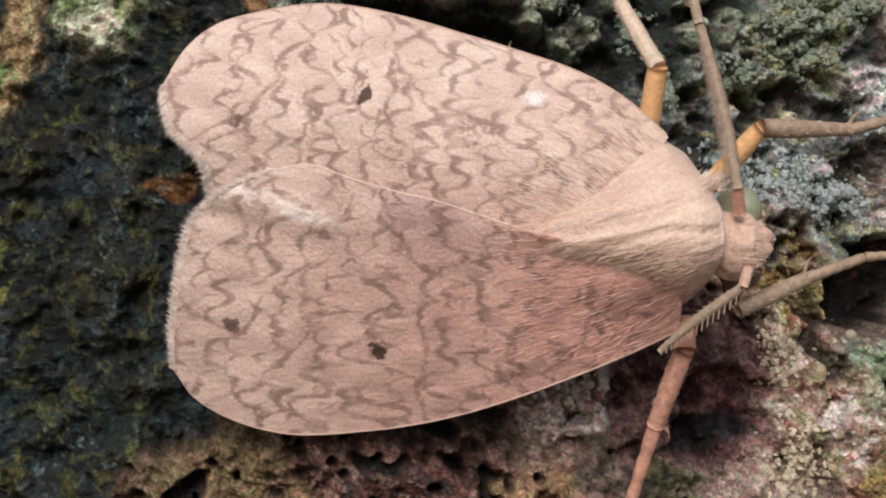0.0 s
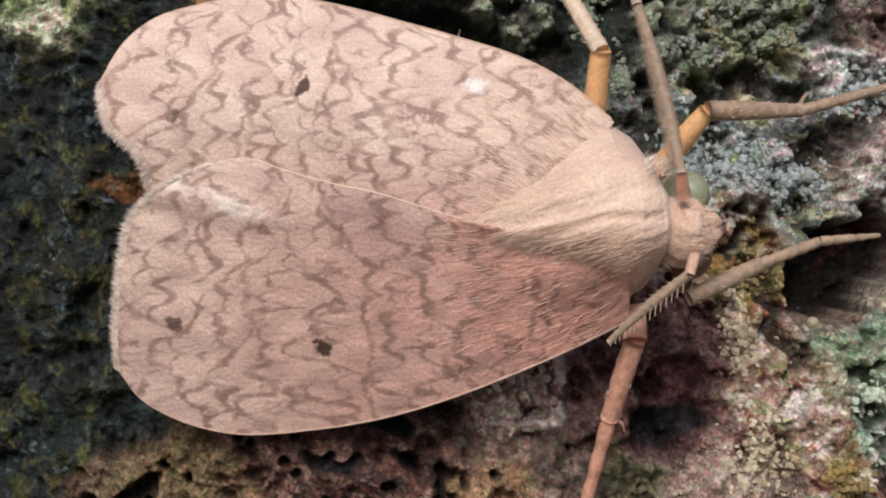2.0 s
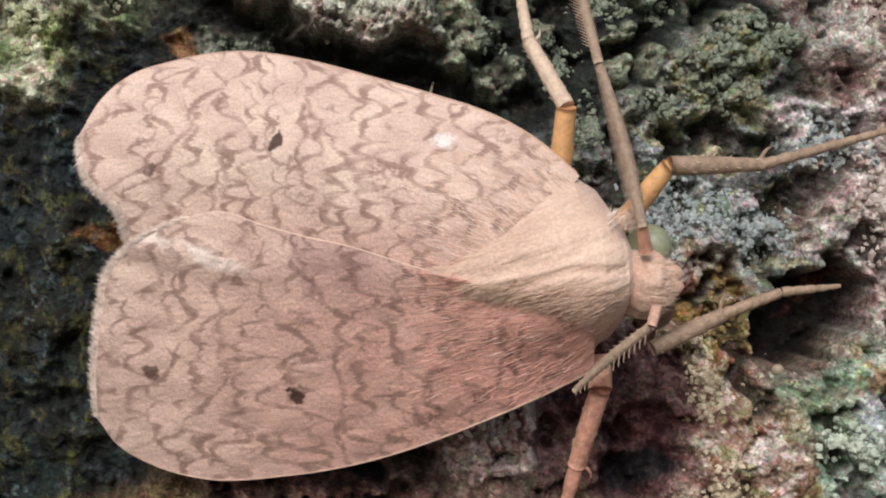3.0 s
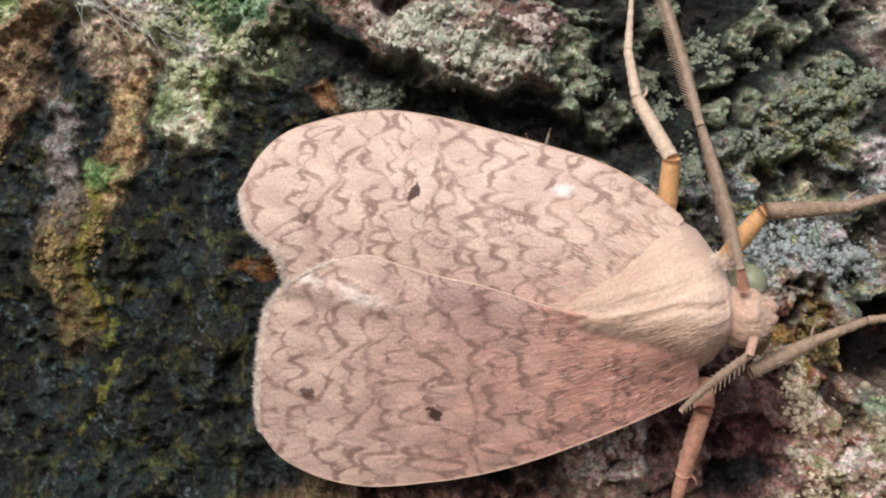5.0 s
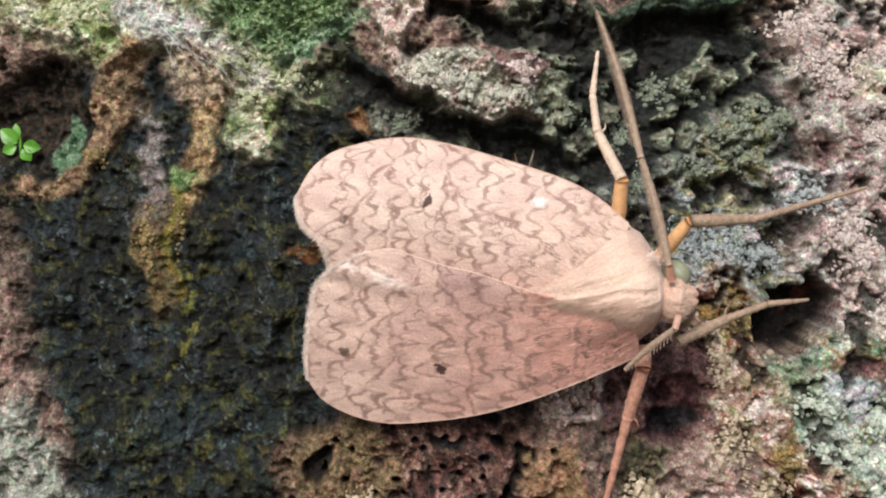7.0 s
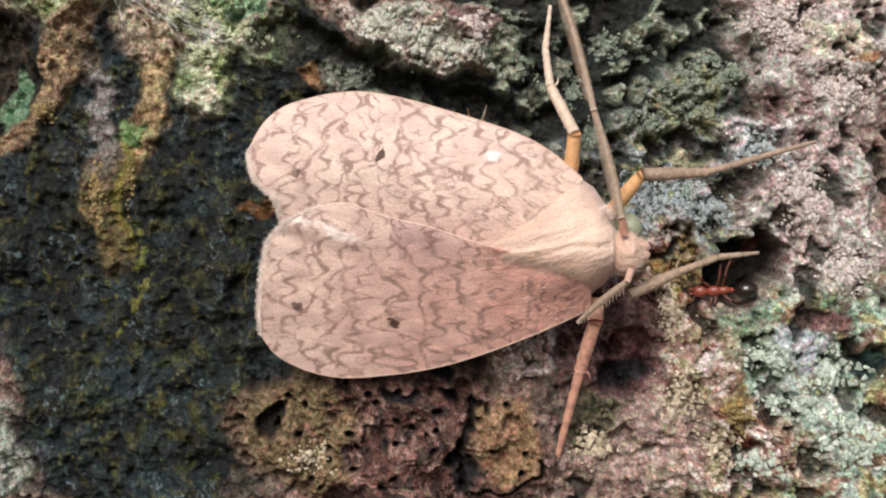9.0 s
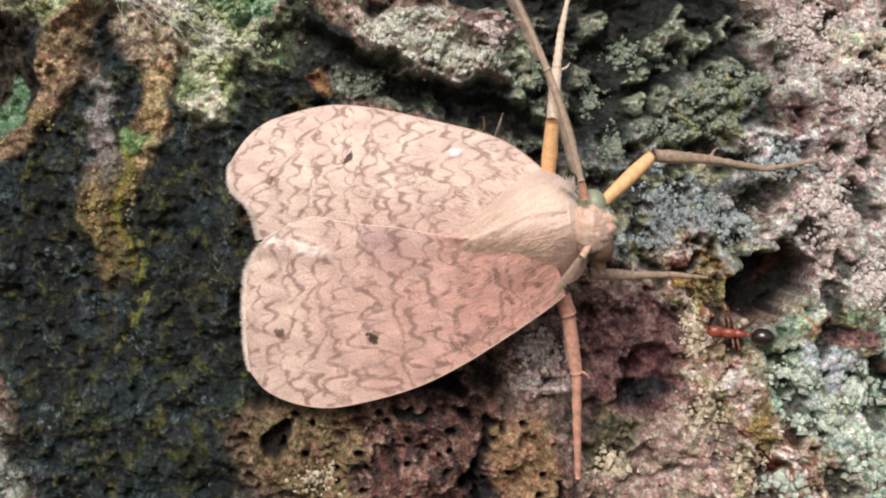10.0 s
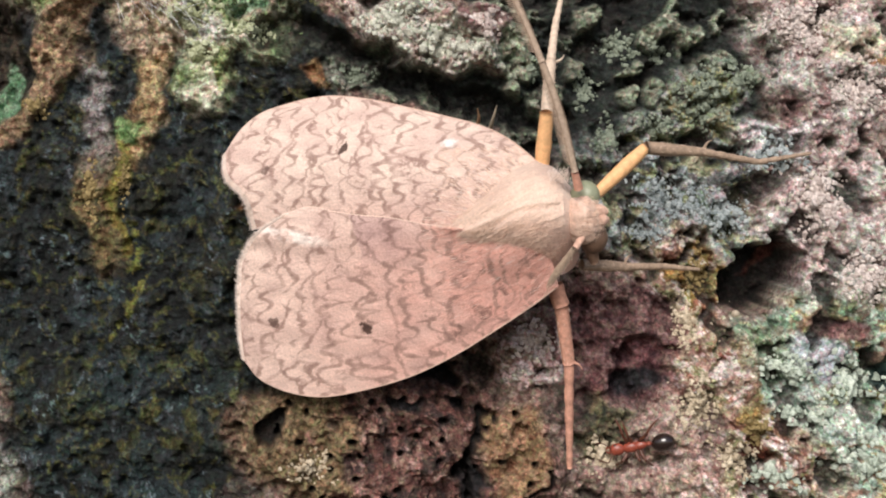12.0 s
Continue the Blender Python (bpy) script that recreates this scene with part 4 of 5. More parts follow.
    def limb(name, spans, radii, mats, rest, moved, labels, teeth=0):
        """rest, moved: joints before and after the moth shifts."""
        pieces = []
        for i in range(len(rest) - 1):
            length = float(np.linalg.norm(np.subtract(rest[i + 1], rest[i])))
            bow = 0.02 * length if spans[i] == "antenna" else 0.0
            line = [(t * length, 0, bow * math.sin(math.pi * t)) for t in np.linspace(0, 1, 7)]
            prof = radii[i]
            if spans[i] == "tarsus":
                base = np.interp(np.linspace(0, 1, 41), np.linspace(0, 1, len(prof)), prof)
                prof = base * (1 - 0.16 * np.abs(np.cos(np.linspace(0, 5 * math.pi, 41))) ** 6)
            vv, ff = tube_arrays(line, prof, 44 if spans[i] in ("tarsus", "antenna") else 16, 12)
            rub = 1 + 0.05 * perlin(vv[:, 0] * 2.2, vv[:, 1] * 3 + vv[:, 2] * 2, 70 + i)
            vv[:, 1:] *= rub[:, None]
            ob = part(spans[i], mesh_of(spans[i], vv, ff, mats[i]), moth, labels[i])
            if teeth and spans[i] == "antenna":
                combs = []
                for t in np.linspace(0.06, 0.97, teeth):
                    l = 0.95 * math.sin(math.pi * min(1, 0.25 + 0.72 * t)) ** 0.7 + 0.12
                    base = np.array((t * length, 0, bow * math.sin(math.pi * t)))
                    for sgn in (1, -1):
                        tip = base + np.array((0.50 * l, 0.10 * l, -sgn * 0.62 * l * (1.0 if sgn > 0 else 0.55)))
                        combs.append(tube_arrays((base, (base + tip) / 2 + (0, 0.03, 0), tip), (0.05, 0.04, 0.018), 4, 4))
                cv, cf = merged(combs)
                part("comb", mesh_of("comb", cv, cf, M_ANTENNA), ob, "fine dark comb teeth")
            if spans[i] == "tibia":
                # short hairs and a pair of spurs near the end
                n = 110
                tt, ang = rng.uniform(0.05, 1, n), rng.uniform(0, 2 * math.pi, n)
                rad = np.interp(tt, np.linspace(0, 1, len(prof)), prof)
                root = np.stack([tt * length, rad * np.cos(ang), rad * np.sin(ang)], -1)
                way = np.stack([np.full(n, 1.0), 0.45 * np.cos(ang), 0.45 * np.sin(ang)], -1)
                hv, hf = hairs(root, way / np.linalg.norm(way, axis=1)[:, None], rng.uniform(0.12, 0.3, n), 0.014, rng.normal(0, 0.1, (n, 3)), rng)
                part("leg_hair", mesh_of("leg_hair", hv, hf, M_HAIR), ob)
                e = 0.97 * length
                part("spur", tube("spur", ((e, 0, 0.2), (e + 0.3, -0.1, 0.75), (e + 0.75, -0.1, 1.0)), (0.13, 0.1, 0.02), mats[i], 7, 7), ob)
            pieces.append(ob)
        limbs.append((pieces, rest, moved))

    limb("leg", ("femur", "tibia", "tarsus", "tarsus"), ((0.55, 0.61, 0.57, 0.52), (0.47, 0.45, 0.40), (0.36, 0.30), (0.30, 0.22, 0.16)), (M_ORANGE, M_CREAM, M_CREAM, M_CREAM),
         ((6.10, 1.72, 5.00), (6.25, 0.09, 8.80), (4.50, 2.06, 12.40), (4.30, 4.70, 15.40), (5.00, 8.45, 19.00)), ((7.00, 0.85, 4.71), (7.69, -0.38, 7.91), (8.13, 0.55, 11.52), (8.43, 1.92, 13.92), (9.21, 4.92, 18.33)),
         ("bright orange femur", "cream tibia", "cream tarsus", "cream tarsus tip"))
    limb("leg", ("femur", "tibia", "tarsus", "tarsus"), ((0.45, 0.55, 0.58, 0.45), (0.50, 0.52, 0.42, 0.34), (0.32, 0.26), (0.26, 0.20, 0.13)), (M_ORANGE, M_BROWNLEG, M_BROWNLEG, M_BROWNLEG),
         ((8.70, 0.67, 2.00), (11.25, -1.86, 5.70), (16.40, -0.64, 5.80), (20.90, 0.21, 7.00), (25.30, 0.69, 8.20)), ((11.01, 1.23, 2.23), (14.74, 1.85, 5.35), (19.59, 4.92, 5.08), (22.93, 6.81, 4.49), (28.09, 8.73, 5.23)),
         ("orange foreleg femur", "grey-brown tibia", "brown tarsus", "dark brown tarsus tip"))
    limb("leg", ("tibia", "tarsus", "tarsus"), ((0.42, 0.46, 0.38), (0.34, 0.28), (0.28, 0.22, 0.13)), (M_BROWNLEG, M_BROWNLEG, M_BROWNLEG),
         ((10.60, -1.03, -3.70), (14.50, -0.25, -2.00), (17.60, -0.10, -0.85), (20.90, 0.35, -0.55)), ((9.29, 2.32, -2.98), (12.14, 4.91, -3.06), (14.27, 6.29, -3.04), (17.94, 8.34, -3.42)),
         ("grey-brown foreleg", "grey-brown tarsus", "dark brown tarsus tip"))
    limb("leg", ("femur", "tibia", "tarsus"), ((0.66, 0.64), (0.54, 0.54, 0.48), (0.42, 0.36, 0.24)), (M_TANLEG, M_TANLEG, M_TANLEG),
         ((8.10, 0.50, -4.30), (8.05, -0.19, -5.90), (7.10, 1.71, -10.20), (5.50, 4.44, -18.40)), ((7.19, 1.86, -4.39), (7.66, 2.80, -6.79), (7.72, 5.54, -12.28), (7.01, 8.30, -18.68)),
         ("tan-orange femur", "tan tibia with dark rings", "red-brown tarsus"))
    limb("feeler", ("antenna_base", "antenna", "antenna"), ((0.34, 0.27), (0.25, 0.27, 0.26), (0.26, 0.20, 0.07)), (M_TANLEG, M_ANTENNA, M_ANTENNA),
         ((9.70, -3.74, 1.40), (9.40, -4.37, 2.60), (7.20, -4.31, 10.60), (3.90, -2.82, 21.60)), ((9.99, -3.81, 1.75), (9.89, -4.58, 2.75), (8.48, -6.78, 9.86), (6.26, -8.26, 15.59)),
         ("pinkish antenna base", "grey-brown comb-toothed antenna", "tapering antenna tip"), teeth=64)
    limb("feeler", ("antenna_base", "antenna"), ((0.28, 0.26), (0.25, 0.28, 0.16)), (M_PALP, M_ANTENNA),
         ((10.30, -3.66, -1.30), (10.00, -3.80, -2.30), (6.60, -0.89, -5.90)), ((9.97, -2.79, -1.57), (9.33, -2.87, -2.44), (5.75, 0.65, -5.87)),
         ("pinkish antenna base", "grey-brown antenna swept back along the wing"), teeth=15)
    return moth, limbs, upper


# ---- the ant ----
def build_ant():
    rng = np.random.default_rng(8)
    ant = new("ant", None)
    tagged(ant, "small red-brown ant with a glossy black abdomen walking over the rock", "ant")

    def blob(name, centre, radii, mat, label, owner=ant, bump=0.04):
        v, f = ball_arrays(centre, radii, 16, 20, bump)
        return part(name, mesh_of(name, v, f, mat), owner, label)

    head = blob("head", (1.95, 0, 0.62), (0.62, 0.50, 0.42), M_ANT, "red-brown head")
    for s in (1, -1):
        blob("eye", (2.05, 0.40 * s, 0.78), (0.12, 0.08, 0.12), M_GASTER, "black eye", head)
        part("mandible", tube("mandible", ((2.45, 0.22 * s, 0.5), (2.75, 0.2 * s, 0.42), (2.85, 0.02 * s, 0.4)), (0.1, 0.09, 0.02), M_ANT, 7, 7), head)
        part("antenna", tube("antenna", ((2.35, 0.18 * s, 0.85), (2.75, 0.75 * s, 1.15), (3.1, 0.8 * s, 0.8), (3.5, 0.75 * s, 0.4)), (0.05, 0.05, 0.055, 0.06), M_ANTLEG, 14, 6), head, "elbowed antenna")
    v1 = ball_arrays((0.85, 0, 0.66), (0.66, 0.44, 0.42), 14, 18, 0.05)
    v2 = ball_arrays((0.1, 0, 0.60), (0.62, 0.36, 0.36), 14, 18, 0.05)
    v, f = merged((v1, v2))
    part("thorax", mesh_of("thorax", v, f, M_ANT), ant, "slender red-brown thorax")
    blob("petiole", (-0.6, 0, 0.62), (0.22, 0.18, 0.28), M_ANT, "narrow waist")
    blob("gaster", (-1.75, 0, 1.0), (0.95, 0.72, 0.70), M_GASTER, "glossy black abdomen", bump=0.02)
    legs = []
    for i, (bx, reach) in enumerate(((1.05, 1.0), (0.6, 0.05), (0.2, -1.25))):
        for s in (1, -1):
            knee = (0.45 * reach, 0.85 * s, 0.55)
            foot = (1.05 * reach, 1.7 * s, -0.62)
            v, f = merged((tube_arrays(((0, 0, 0), (0.2 * reach, 0.45 * s, 0.35), knee), (0.12, 0.16, 0.12), 8, 7),
                           tube_arrays((knee, (0.7 * reach, 1.3 * s, -0.1), foot), (0.12, 0.11, 0.07), 8, 7),
                           tube_arrays((foot, (1.2 * reach, 1.95 * s, -0.66)), (0.035, 0.02), 5, 6)))
            leg = part("leg", mesh_of("leg", v, f, M_ANTLEG), ant, "thin brown leg")
            leg.location = (bx * MM, 0.22 * s * MM, 0.5 * MM)
            legs.append((leg, (bx, 0.22 * s, 0.5), s * (1 if (i + (s > 0)) % 2 else -1)))
    return ant, legs


# ---- lichen clumps: heaps of small granules ----
def lichen_material(name, low, high, rough=0.85):
    m = material(name, rough, low, grain=0.35, grain_scale=4200, bump=0.6, bump_scale=5200, spec=0.12)
    nt = m.node_tree
    rgb = next(n for n in nt.nodes if n.type == "RGB")
    geo = nt.nodes.new("ShaderNodeNewGeometry")
    ramp = nt.nodes.new("ShaderNodeValToRGB")
    ramp.color_ramp.elements[0].color = (*(0.75 * a + 0.25 * b for a, b in zip(low, high)), 1)
    ramp.color_ramp.elements[1].color = (*(0.2 * a + 0.8 * b for a, b in zip(low, high)), 1)
    nt.links.new(geo.outputs["Random Per Island"], ramp.inputs[0])
    for link in list(rgb.outputs[0].links):
        nt.links.new(ramp.outputs[0], link.to_socket)
    return m


def build_lichens():
    rng = np.random.default_rng(33)
    tb = bmesh.new()
    bmesh.ops.create_icosphere(tb, subdivisions=1, radius=1)
    ball = np.array([v.co[:] for v in tb.verts])
    tris = np.array([[v.index for v in f.verts] for f in tb.faces])
    tb.free()
    kinds = {
        "grey": (lichen_material("lichen_grey_green", (0.09, 0.115, 0.085), (0.30, 0.335, 0.26)), "grey-green granular lichen clump on dark stone"),
        "boss": (lichen_material("lichen_pale_grey", (0.24, 0.25, 0.20), (0.66, 0.66, 0.56)), "pale grey granular lichen boss"),
        "pale": (lichen_material("lichen_pinkish_white", (0.26, 0.19, 0.17), (0.78, 0.71, 0.66)), "pinkish white granular lichen crust"),
        "mint": (lichen_material("lichen_mint", (0.17, 0.22, 0.17), (0.64, 0.70, 0.60)), "mint-green lumpy lichen crust"),
        "cream": (lichen_material("lichen_cream", (0.26, 0.20, 0.13), (0.72, 0.63, 0.48)), "cream granular lichen crust"),
        "lime": (lichen_material("lichen_lime", (0.17, 0.20, 0.09), (0.66, 0.68, 0.48)), "pale lime-green lichen clump"),
        "ochre": (lichen_material("lichen_ochre", (0.13, 0.095, 0.04), (0.36, 0.275, 0.13)), "ochre-yellow granular crust on stone"),
        "blue": (lichen_material("lichen_blue_grey", (0.15, 0.19, 0.19), (0.48, 0.52, 0.52)), "blue-grey frosty lichen crust"),
    }
    spots = []

    def spot(kind, x, z, rx, rz, size=0.24, fill=1.0):
        spots.append((kind, x, z, rx, rz, size, fill))

    spot("grey", 16.9, 11.7, 2.5, 2.8)
    spot("grey", 10.3, 16.0, 1.6, 1.5)
    spot("grey", 7.6, 12.4, 1.2, 1.6)
    spot("grey", 12.7, 9.2, 1.6, 1.2)
    spot("grey", 3.4, 13.9, 1.3, 0.9)
    spot("grey", 19.8, 13.4, 1.5, 1.6)
    spot("grey", 9.2, 8.6, 1.0, 1.6)
    spot("grey", 13.6, 15.6, 1.1, 0.9)
    spot("boss", -8.4, 17.9, 2.6, 1.7, 0.34)
    spot("boss", -4.4, 16.2, 2.8, 1.7, 0.34)
    spot("grey", -11.4, 13.7, 1.7, 0.9)
    spot("pale", -0.6, 17.7, 1.6, 1.3, 0.32)
    spot("pale", 24.2, 17.6, 3.0, 2.6, 0.22)
    spot("pale", 28.4, 12.6, 2.6, 2.4, 0.22)
    spot("pale", 22.6, 21.6, 2.8, 1.8, 0.22)
    spot("pale", 25.4, 3.6, 2.2, 3.0, 0.28)
    spot("pale", 28.6, -2.4, 2.0, 2.4, 0.22)
    spot("pale", 12.0, 27.2, 4.2, 1.4, 0.28)
    spot("pale", -12.1, 26.4, 1.5, 3.4, 0.26)
    spot("pale", 2.9, -8.1, 2.2, 1.3, 0.26)
    spot("blue", 22.2, 7.0, 2.4, 1.5, 0.24)
    spot("blue", 14.2, 3.4, 3.4, 1.9, 0.22)
    spot("blue", 18.2, 2.0, 2.2, 1.5, 0.22)
    spot("blue", 12.2, 0.6, 1.6, 0.9, 0.22)
    spot("mint", 27.4, -10.6, 3.0, 1.7, 0.36)
    spot("mint", 22.4, -9.6, 2.2, 1.2, 0.26)
    spot("mint", 28.6, -16.4, 2.8, 1.6, 0.36)
    spot("mint", 23.8, -13.4, 2.0, 1.0, 0.34)
    spot("mint", 21.4, -18.2, 2.2, 1.3, 0.34)
    spot("cream", 15.6, -12.8, 1.6, 2.4, 0.24)
    spot("cream", 18.6, -16.8, 1.8, 1.7, 0.26)
    spot("cream", 15.0, -6.2, 1.0, 2.6, 0.2)
    spot("cream", 8.6, -17.2, 1.9, 1.4, 0.3)
    spot("cream", -14.8, -18.8, 2.2, 1.4, 0.2, 0.5)
    spot("ochre", 16.2, -2.4, 1.0, 2.0, 0.2)
    spot("ochre", 19.9, -14.4, 1.2, 1.4, 0.24)
    spot("ochre", -33.7, 3.2, 1.0, 3.0, 0.22, 0.6)
    spot("ochre", -31.0, 4.0, 0.6, 2.6, 0.2, 0.6)
    spot("ochre", -38.6, 10.4, 1.5, 1.0, 0.22, 0.6)
    spot("lime", -25.4, 18.4, 2.2, 1.5, 0.34)
    spot("lime", -24.6, 15.2, 1.2, 1.6, 0.3)
    spot("lime", -20.4, 17.4, 2.2, 1.0, 0.28)
    spot("lime", -33.5, 26.8, 3.0, 1.8, 0.34)
    spot("lime", -41.2, 23.8, 3.0, 1.7, 0.34)
    spot("lime", -27.6, 27.6, 2.0, 2.0, 0.3)
    for kind, cx, cz, rx, rz, size, fill in spots:
        size *= 0.80
        n = int(1.3 * fill * math.pi * rx * rz / (size * size * 2.2)) + 6
        a, r = rng.uniform(0, 2 * math.pi, n), rng.uniform(0, 1, n) ** 0.7
        edge = 1 + 0.3 * np.sin(3 * a + cx) + 0.18 * np.sin(7 * a + cz)
        x, z = cx + rx * r * edge * np.cos(a), cz + rz * r * edge * np.sin(a)
        y = rock(x, z)[0]
        rad = 1.5 * size * rng.uniform(0.35, 1.1, n) * (1.15 - 0.45 * r)
        shape = rng.uniform(0.7, 1.3, (n, 1, 3)) * (1 + rng.normal(0, 0.28, (n, len(ball), 1)))
        v = np.stack([x, y + 0.15 * rad, z], -1)[:, None] + ball[None] * shape * rad[:, None, None]
        f = (tris[None] + len(ball) * np.arange(n)[:, None, None]).reshape(-1, 3)
        mat, label = kinds[kind]
        tagged(new("lichen_clump", mesh_of("lichen_clump", v.reshape(-1, 3), f, mat, smooth=False)), label, "lichen", "lichen clumps on the rock")


# ---- small things on the rock ----
def build_seedling():
    plant = new("seedling", None)
    tagged(plant, "tiny bright green seedling rooted in a dark recess", "plant")
    y0 = rock_y(-46.5, 11.0, 0.3)
    part("stem", tube("stem", ((-46.5, y0 + 0.3, 10.0), (-46.3, y0 - 0.9, 11.0), (-46.2, y0 - 1.3, 12.4)), (0.18, 0.15, 0.1), M_LEAF, 12, 8), plant, "thin green stem")
    for dx, dz, l, w, ang in ((-1.0, 0.9, 2.0, 0.9, 140), (1.3, 0.1, 1.6, 0.75, -10), (1.0, -1.4, 1.3, 0.7, -55), (-0.6, 2.2, 1.5, 0.5, 100), (-1.3, -0.4, 1.4, 0.7, 200)):
        t, s = np.meshgrid(np.linspace(0, 1, 15), np.linspace(-1, 1, 9), indexing="ij")
        wid = w * np.sin(math.pi * np.clip(t, 0.02, 1)) ** 0.8 * (1 - 0.35 * t)
        a, b = t * l, s * wid
        c, si = math.cos(radians(ang)), math.sin(radians(ang))
        x, z = -46.3 + 0.25 * dx + a * c - b * si, 11.6 + 0.25 * dz + a * si + b * c
        y = y0 - 1.2 - 0.35 * t + 0.25 * np.abs(s) * wid * -1 + 0.5 * t ** 2
        front = np.stack([x, y, z], -1).reshape(-1, 3)
        v = np.vstack([front, front + (0, 0.06, 0)])
        gf = grid_faces(15, 9)
        part("leaf", mesh_of("leaf", v, np.vstack([gf, gf[:, ::-1] + 135]), M_LEAF), plant, "pointed green leaf")
    return plant


def build_small():
    rng = np.random.default_rng(21)
    # flake of bare wood under the ledge
    t, a = np.meshgrid(np.linspace(0, 1, 34), np.linspace(0, 2 * math.pi, 14, endpoint=False), indexing="ij")
    half = 0.85 - 0.35 * t + 0.12 * np.sin(9 * t)
    x = -8.2 + 7.6 * t
    z = 25.2 - 0.9 * t + half * np.sin(a) + 0.12 * perlin(x / 0.5, a, 5)
    yb = rock_y(-4.4, 24.8, 1.2)
    y = yb - 0.5 + 0.45 * np.cos(a) + 0.1 * perlin(x / 0.8, a * 2, 6)
    v = np.stack([x, y, z], -1).reshape(-1, 3)
    f = grid_faces(34, 14, True).tolist() + [list(range(14))[::-1], list(range(33 * 14, 34 * 14))]
    tagged(new("wood_flake", mesh_of("wood_flake", v, f, M_WOOD)), "tan flake of bare wood wedged under a mossy ledge", "wood chip")
    # two short dry stalks above the wing
    for k, (sx, sz, l, mat) in enumerate(((-1.5, 9.0, 1.6, M_WOOD), (-0.3, 8.8, 2.1, M_BEAD))):
        y0 = rock_y(sx, sz, 0.3)
        tagged(new("dry_stalk", tube("dry_stalk", ((sx, y0 + 0.4, sz), (sx + 0.1, y0 - 1.4, sz + 0.5 * l), (sx - 0.1 + 0.4 * k, y0 - 2.2, sz + l)), (0.22, 0.16, 0.05), mat, 12, 8)),
               "short dry plant stalk sticking out of a crevice", "stalk", "dry stalks")
    # white silk over the pale slope
    strands = []
    for i in range(46):
        a = np.array((rng.uniform(-37, -25), 0, 0.0))
        a[2] = 20.9 - 0.60 * (a[0] + 30.5) + rng.normal(0, 0.9)
        ang = rng.normal(-0.45, 0.5)
        l = rng.uniform(1.5, 5)
        pts = []
        for s in (0, 0.5, 1):
            px, pz = a[0] + s * l * math.cos(ang), a[2] + s * l * math.sin(ang)
            pts.append((px, float(rock_base(np.array(px), np.array(pz))) - 3.2 + rng.normal(0, 0.35) - 0.3 * math.sin(math.pi * s), pz))
        strands.append(tube_arrays(pts, (0.012, 0.012), 7, 4))
    v, f = merged(strands)
    tagged(new("spider_silk", mesh_of("spider_silk", v, f, M_SILK)), "thin sheet of white spider silk over pale lichen", "silk", kind="stuff")
    # pale grit at the hole's rim and on the granular crusts
    grit = []
    for i in range(64):
        k = i % 4
        cx, cz, sx, sz = ((16.5, -3.5, 1.4, 3.0), (15.5, -10, 2.2, 4.0), (20, -16, 4, 2.5), (24, 4, 4, 5))[k]
        x, z = rng.normal(cx, sx), rng.normal(cz, sz)
        grit.append((x, z, rng.uniform(0.07, 0.13)))
    gx, gz = np.array([g[0] for g in grit]), np.array([g[1] for g in grit])
    gy = rock(gx, gz)[0]
    v, f = merged([ball_arrays((x, y + 0.05, z), np.array((1, 0.8, 0.9)) * r, 6, 8, 0.2, i) for i, ((x, z, r), y) in enumerate(zip(grit, gy))])
    tagged(new("grit", mesh_of("grit", v, f, M_BEAD)), "pale cream grains scattered over the crust", "grit", kind="stuff")
    # the single pale bead on the hole's edge
    y0 = rock_y(18.9, -5.6, 0.2)
    v, f = ball_arrays((18.9, y0 - 0.15, -5.6), (0.34, 0.28, 0.32), 12, 16, 0.1)
    tagged(new("pale_bead", mesh_of("pale_bead", v, f, M_BEAD)), "single round whitish grain on the rim of a dark hole", "grain")
    # moss: many short leafy shoots round the upper hollow
    n = 1700
    x, z = rng.normal(-21.5, 3.2, n), rng.normal(24.3, 2.2, n)
    keep = np.hypot((x + 18.6) / 2.4, (z - 28.3) / 1.9) > 1
    x, z = x[keep], z[keep]
    y = rock(x, z)[0]
    way = rng.normal(0, 0.45, (len(x), 3)) + np.array((0, -1.0, 0.25))
    v, f = hairs(np.stack([x, y, z], -1), way / np.linalg.norm(way, axis=1)[:, None], rng.uniform(0.2, 0.5, len(x)), 0.13, rng.normal(0, 0.3, (len(x), 3)), rng)
    tagged(new("moss", mesh_of("moss", v, f, M_MOSS)), "bright green moss cushion round a dark hollow", "moss", kind="stuff")


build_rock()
build_ground()
MOTH, SEGMENTS, UPPER_WING = build_moth()
ANT, ANT_LEGS = build_ant()
build_seedling()
build_lichens()
build_small()


# ---- what moves ----
def spin(x, y, z, ax, ay, az):
    """Turn by a rotation vector in degrees about the moth's middle, then a shift in millimetres."""
    v = Vector([radians(a) for a in (ax, ay, az)])
    turn = Matrix.Rotation(v.length, 4, v.normalized()) if v.length > 1e-6 else Matrix()
    return Matrix.Translation(Vector((x, y, z)) * MM) @ turn


def joint(a, b):
    """The pose of a limb segment that runs from a to b, in the moth's space."""
    ax = (Vector(b) - Vector(a)).normalized()
    az = (Vector((0.1, 0, 1)) if abs(ax.z) < 0.8 else Vector((1, 0.1, 0)))
    az = (az - ax * az.dot(ax)).normalized()
    ay = az.cross(ax)
    m = Matrix((ax, ay, az)).transposed().to_4x4()
    m.translation = Vector(a) * MM
    return m


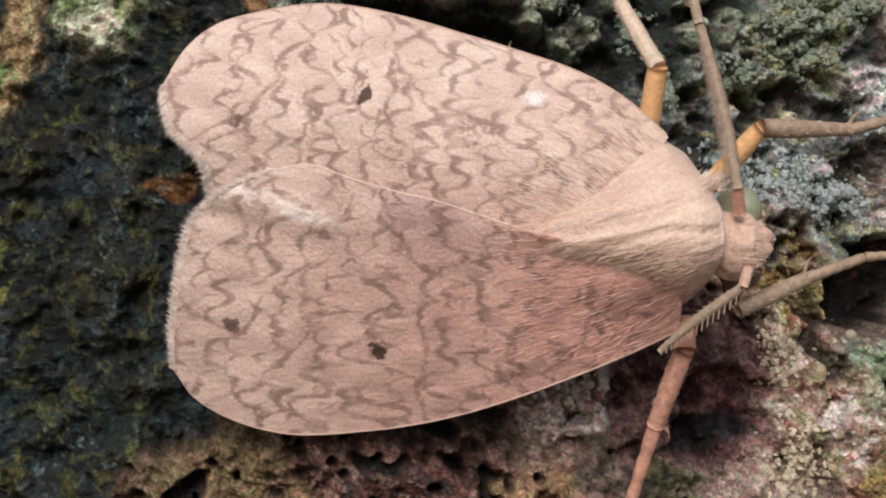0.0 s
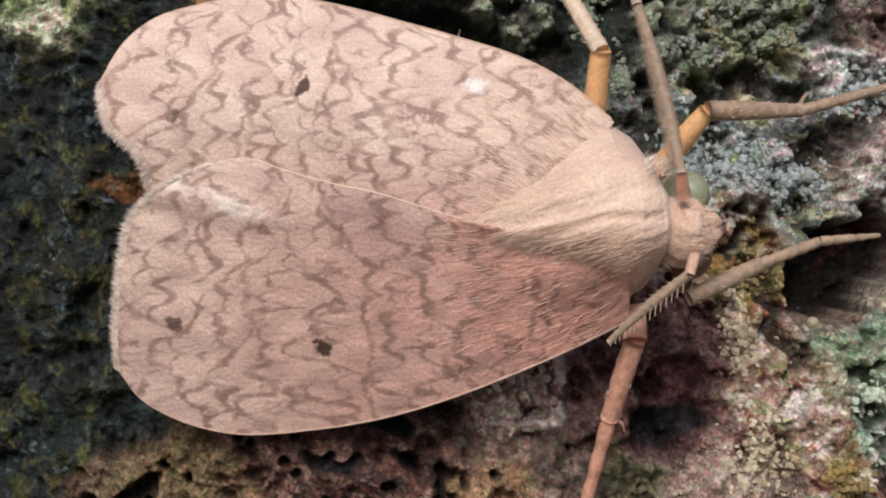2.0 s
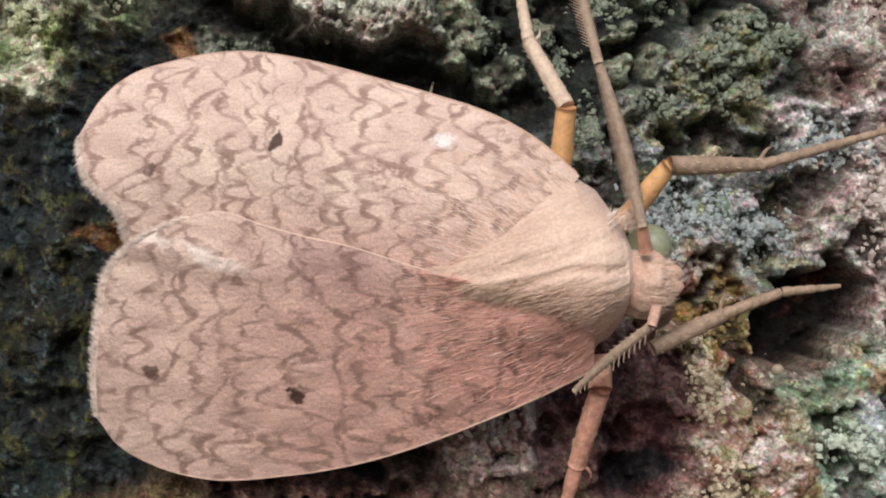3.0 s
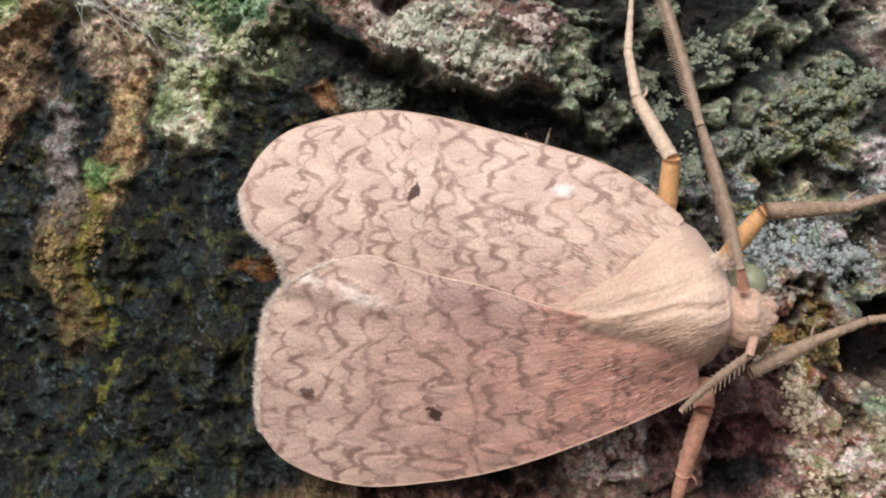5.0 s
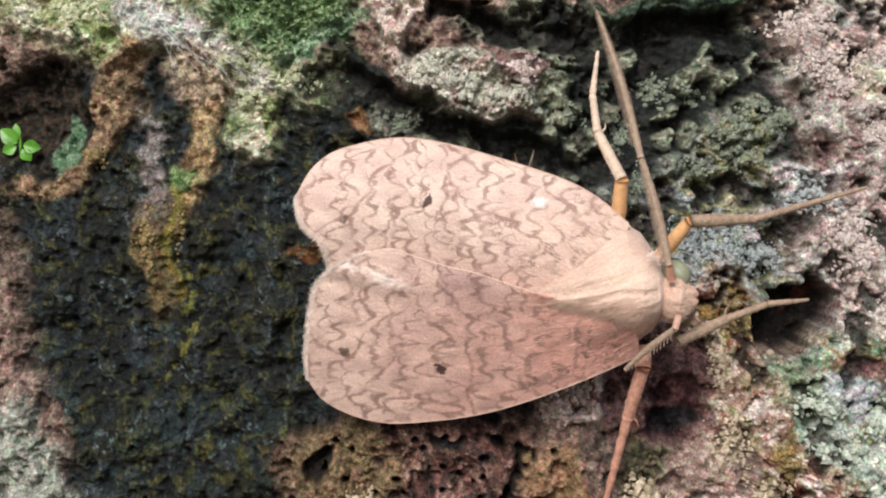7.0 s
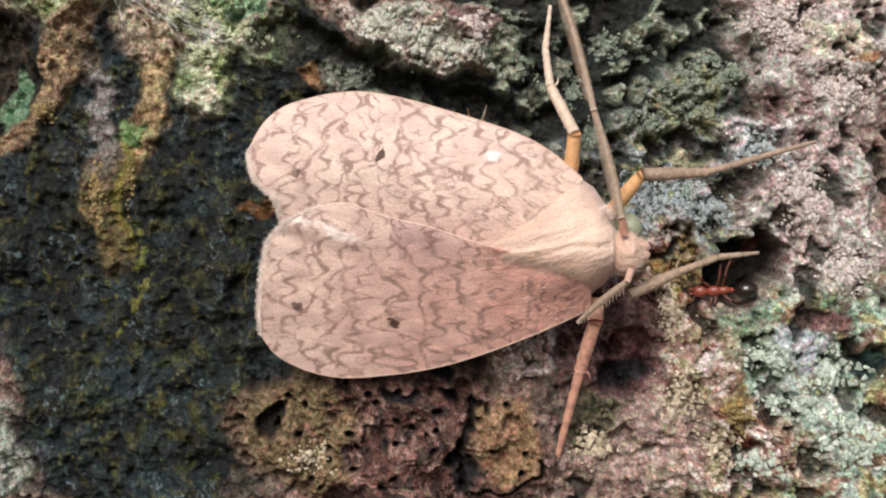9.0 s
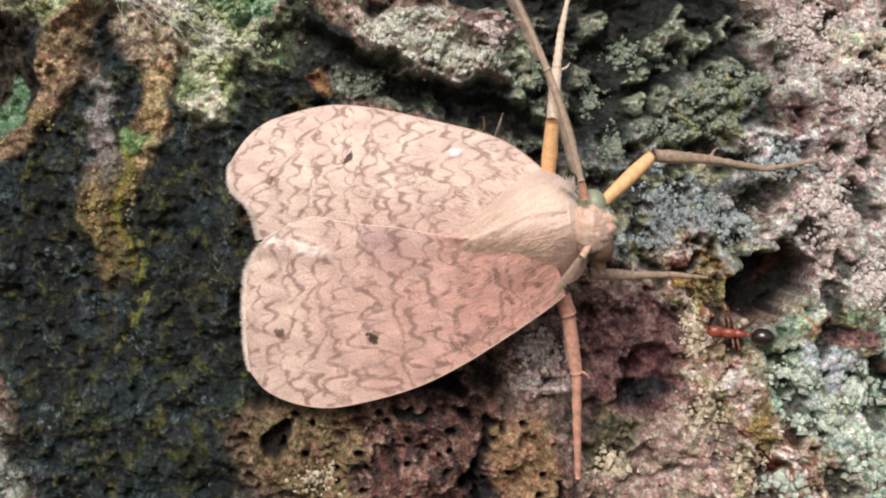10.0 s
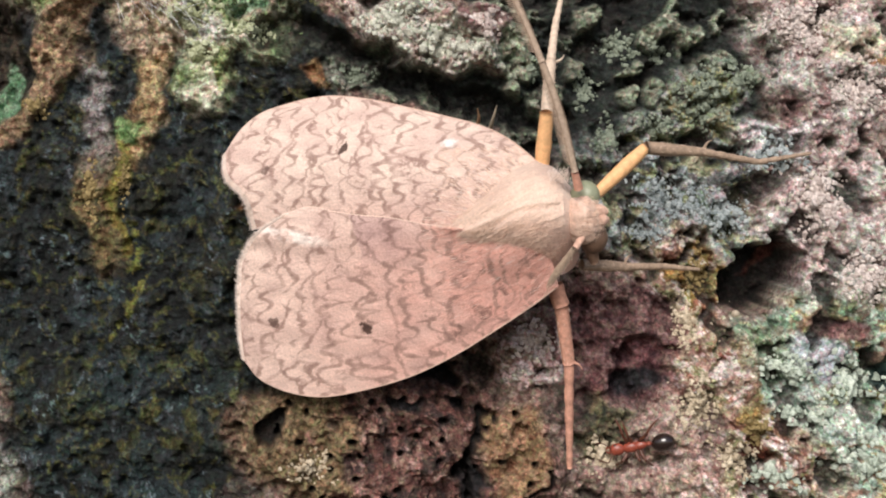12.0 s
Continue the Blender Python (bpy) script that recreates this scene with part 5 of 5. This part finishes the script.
def motions():
    rest, shifted = spin(-0.19, 0.82, -0.32, 2.40, -0.01, -2.09), spin(-4.07, 2.16, 0.75, -11.26, -5.07, -14.51)
    walk(MOTH, [(0, rest), (9.3, rest), (9.4, shifted), (12, shifted)])
    # the tucked wing slides out a little as the moth shifts
    shut, slid = pose(0, 0, 0), pose(-0.50 * MM, 0, 0.12 * MM, 0, 5.0, 0)
    walk(UPPER_WING, [(0, shut), (9.3, shut), (9.4, slid), (12, slid)])
    for pieces, before, after in SEGMENTS:
        start = Vector(after[0])
        for i, ob in enumerate(pieces):
            length = (Vector(before[i + 1]) - Vector(before[i])).length
            end = start + (Vector(after[i + 1]) - Vector(after[i])).normalized() * length
            a, b = joint(before[i], before[i + 1]), joint(start, end)
            walk(ob, [(0, a), (9.3, a), (9.4, b), (12, b)])
            start = end
    # the ant comes in from the right, stops at the hole, then goes down past the leg
    way = ((0, 47, -2.0, 180), (6.8, 47, -2.0, 180), (7.6, 31, -2.6, 184), (8.2, 20.6, -3.0, 190), (8.5, 19.4, -3.2, 190), (9.0, 19.4, -4.2, 186), (9.5, 19.3, -6.3, 180), (10.0, 18.3, -6.3, 177),
           (10.4, 19.4, -6.3, 180), (10.6, 18.6, -8.0, 198), (10.8, 18.5, -8.0, 200), (11.0, 17.6, -9.4, 210), (11.2, 14.7, -10.9, 215), (11.4, 12.6, -12.7, 197), (11.6, 11.0, -14.8, 199), (11.8, 11.2, -15.4, 200), (12, 11.4, -15.9, 195))
    n = Vector((-0.2, -1.0, -0.17)).normalized()
    rows = []
    for t, x, z, deg in way:
        fwd = Vector((math.cos(radians(deg)), 0, math.sin(radians(deg))))
        fwd = (fwd - n * fwd.dot(n)).normalized()
        m = Matrix((fwd, n.cross(fwd), n)).transposed().to_4x4()
        depth = min(rock_y(x, z, 1.0), float(rock_base(np.array(x), np.array(z))) + 1.0)
        m.translation = Vector((x, depth - 0.75, z)) * MM
        rows.append((t, m))
    walk(ANT, rows)
    for leg, base, phase in ANT_LEGS:
        rows = [(0, pose(*(c * MM for c in base))), (6.8, pose(*(c * MM for c in base)))]
        for k in range(1, 27):
            t = 6.8 + 0.2 * k
            rows.append((t, pose(*(c * MM for c in base), 0, 0, 16 * phase * (1 if k % 2 else -1))))
        walk(leg, rows)


motions()
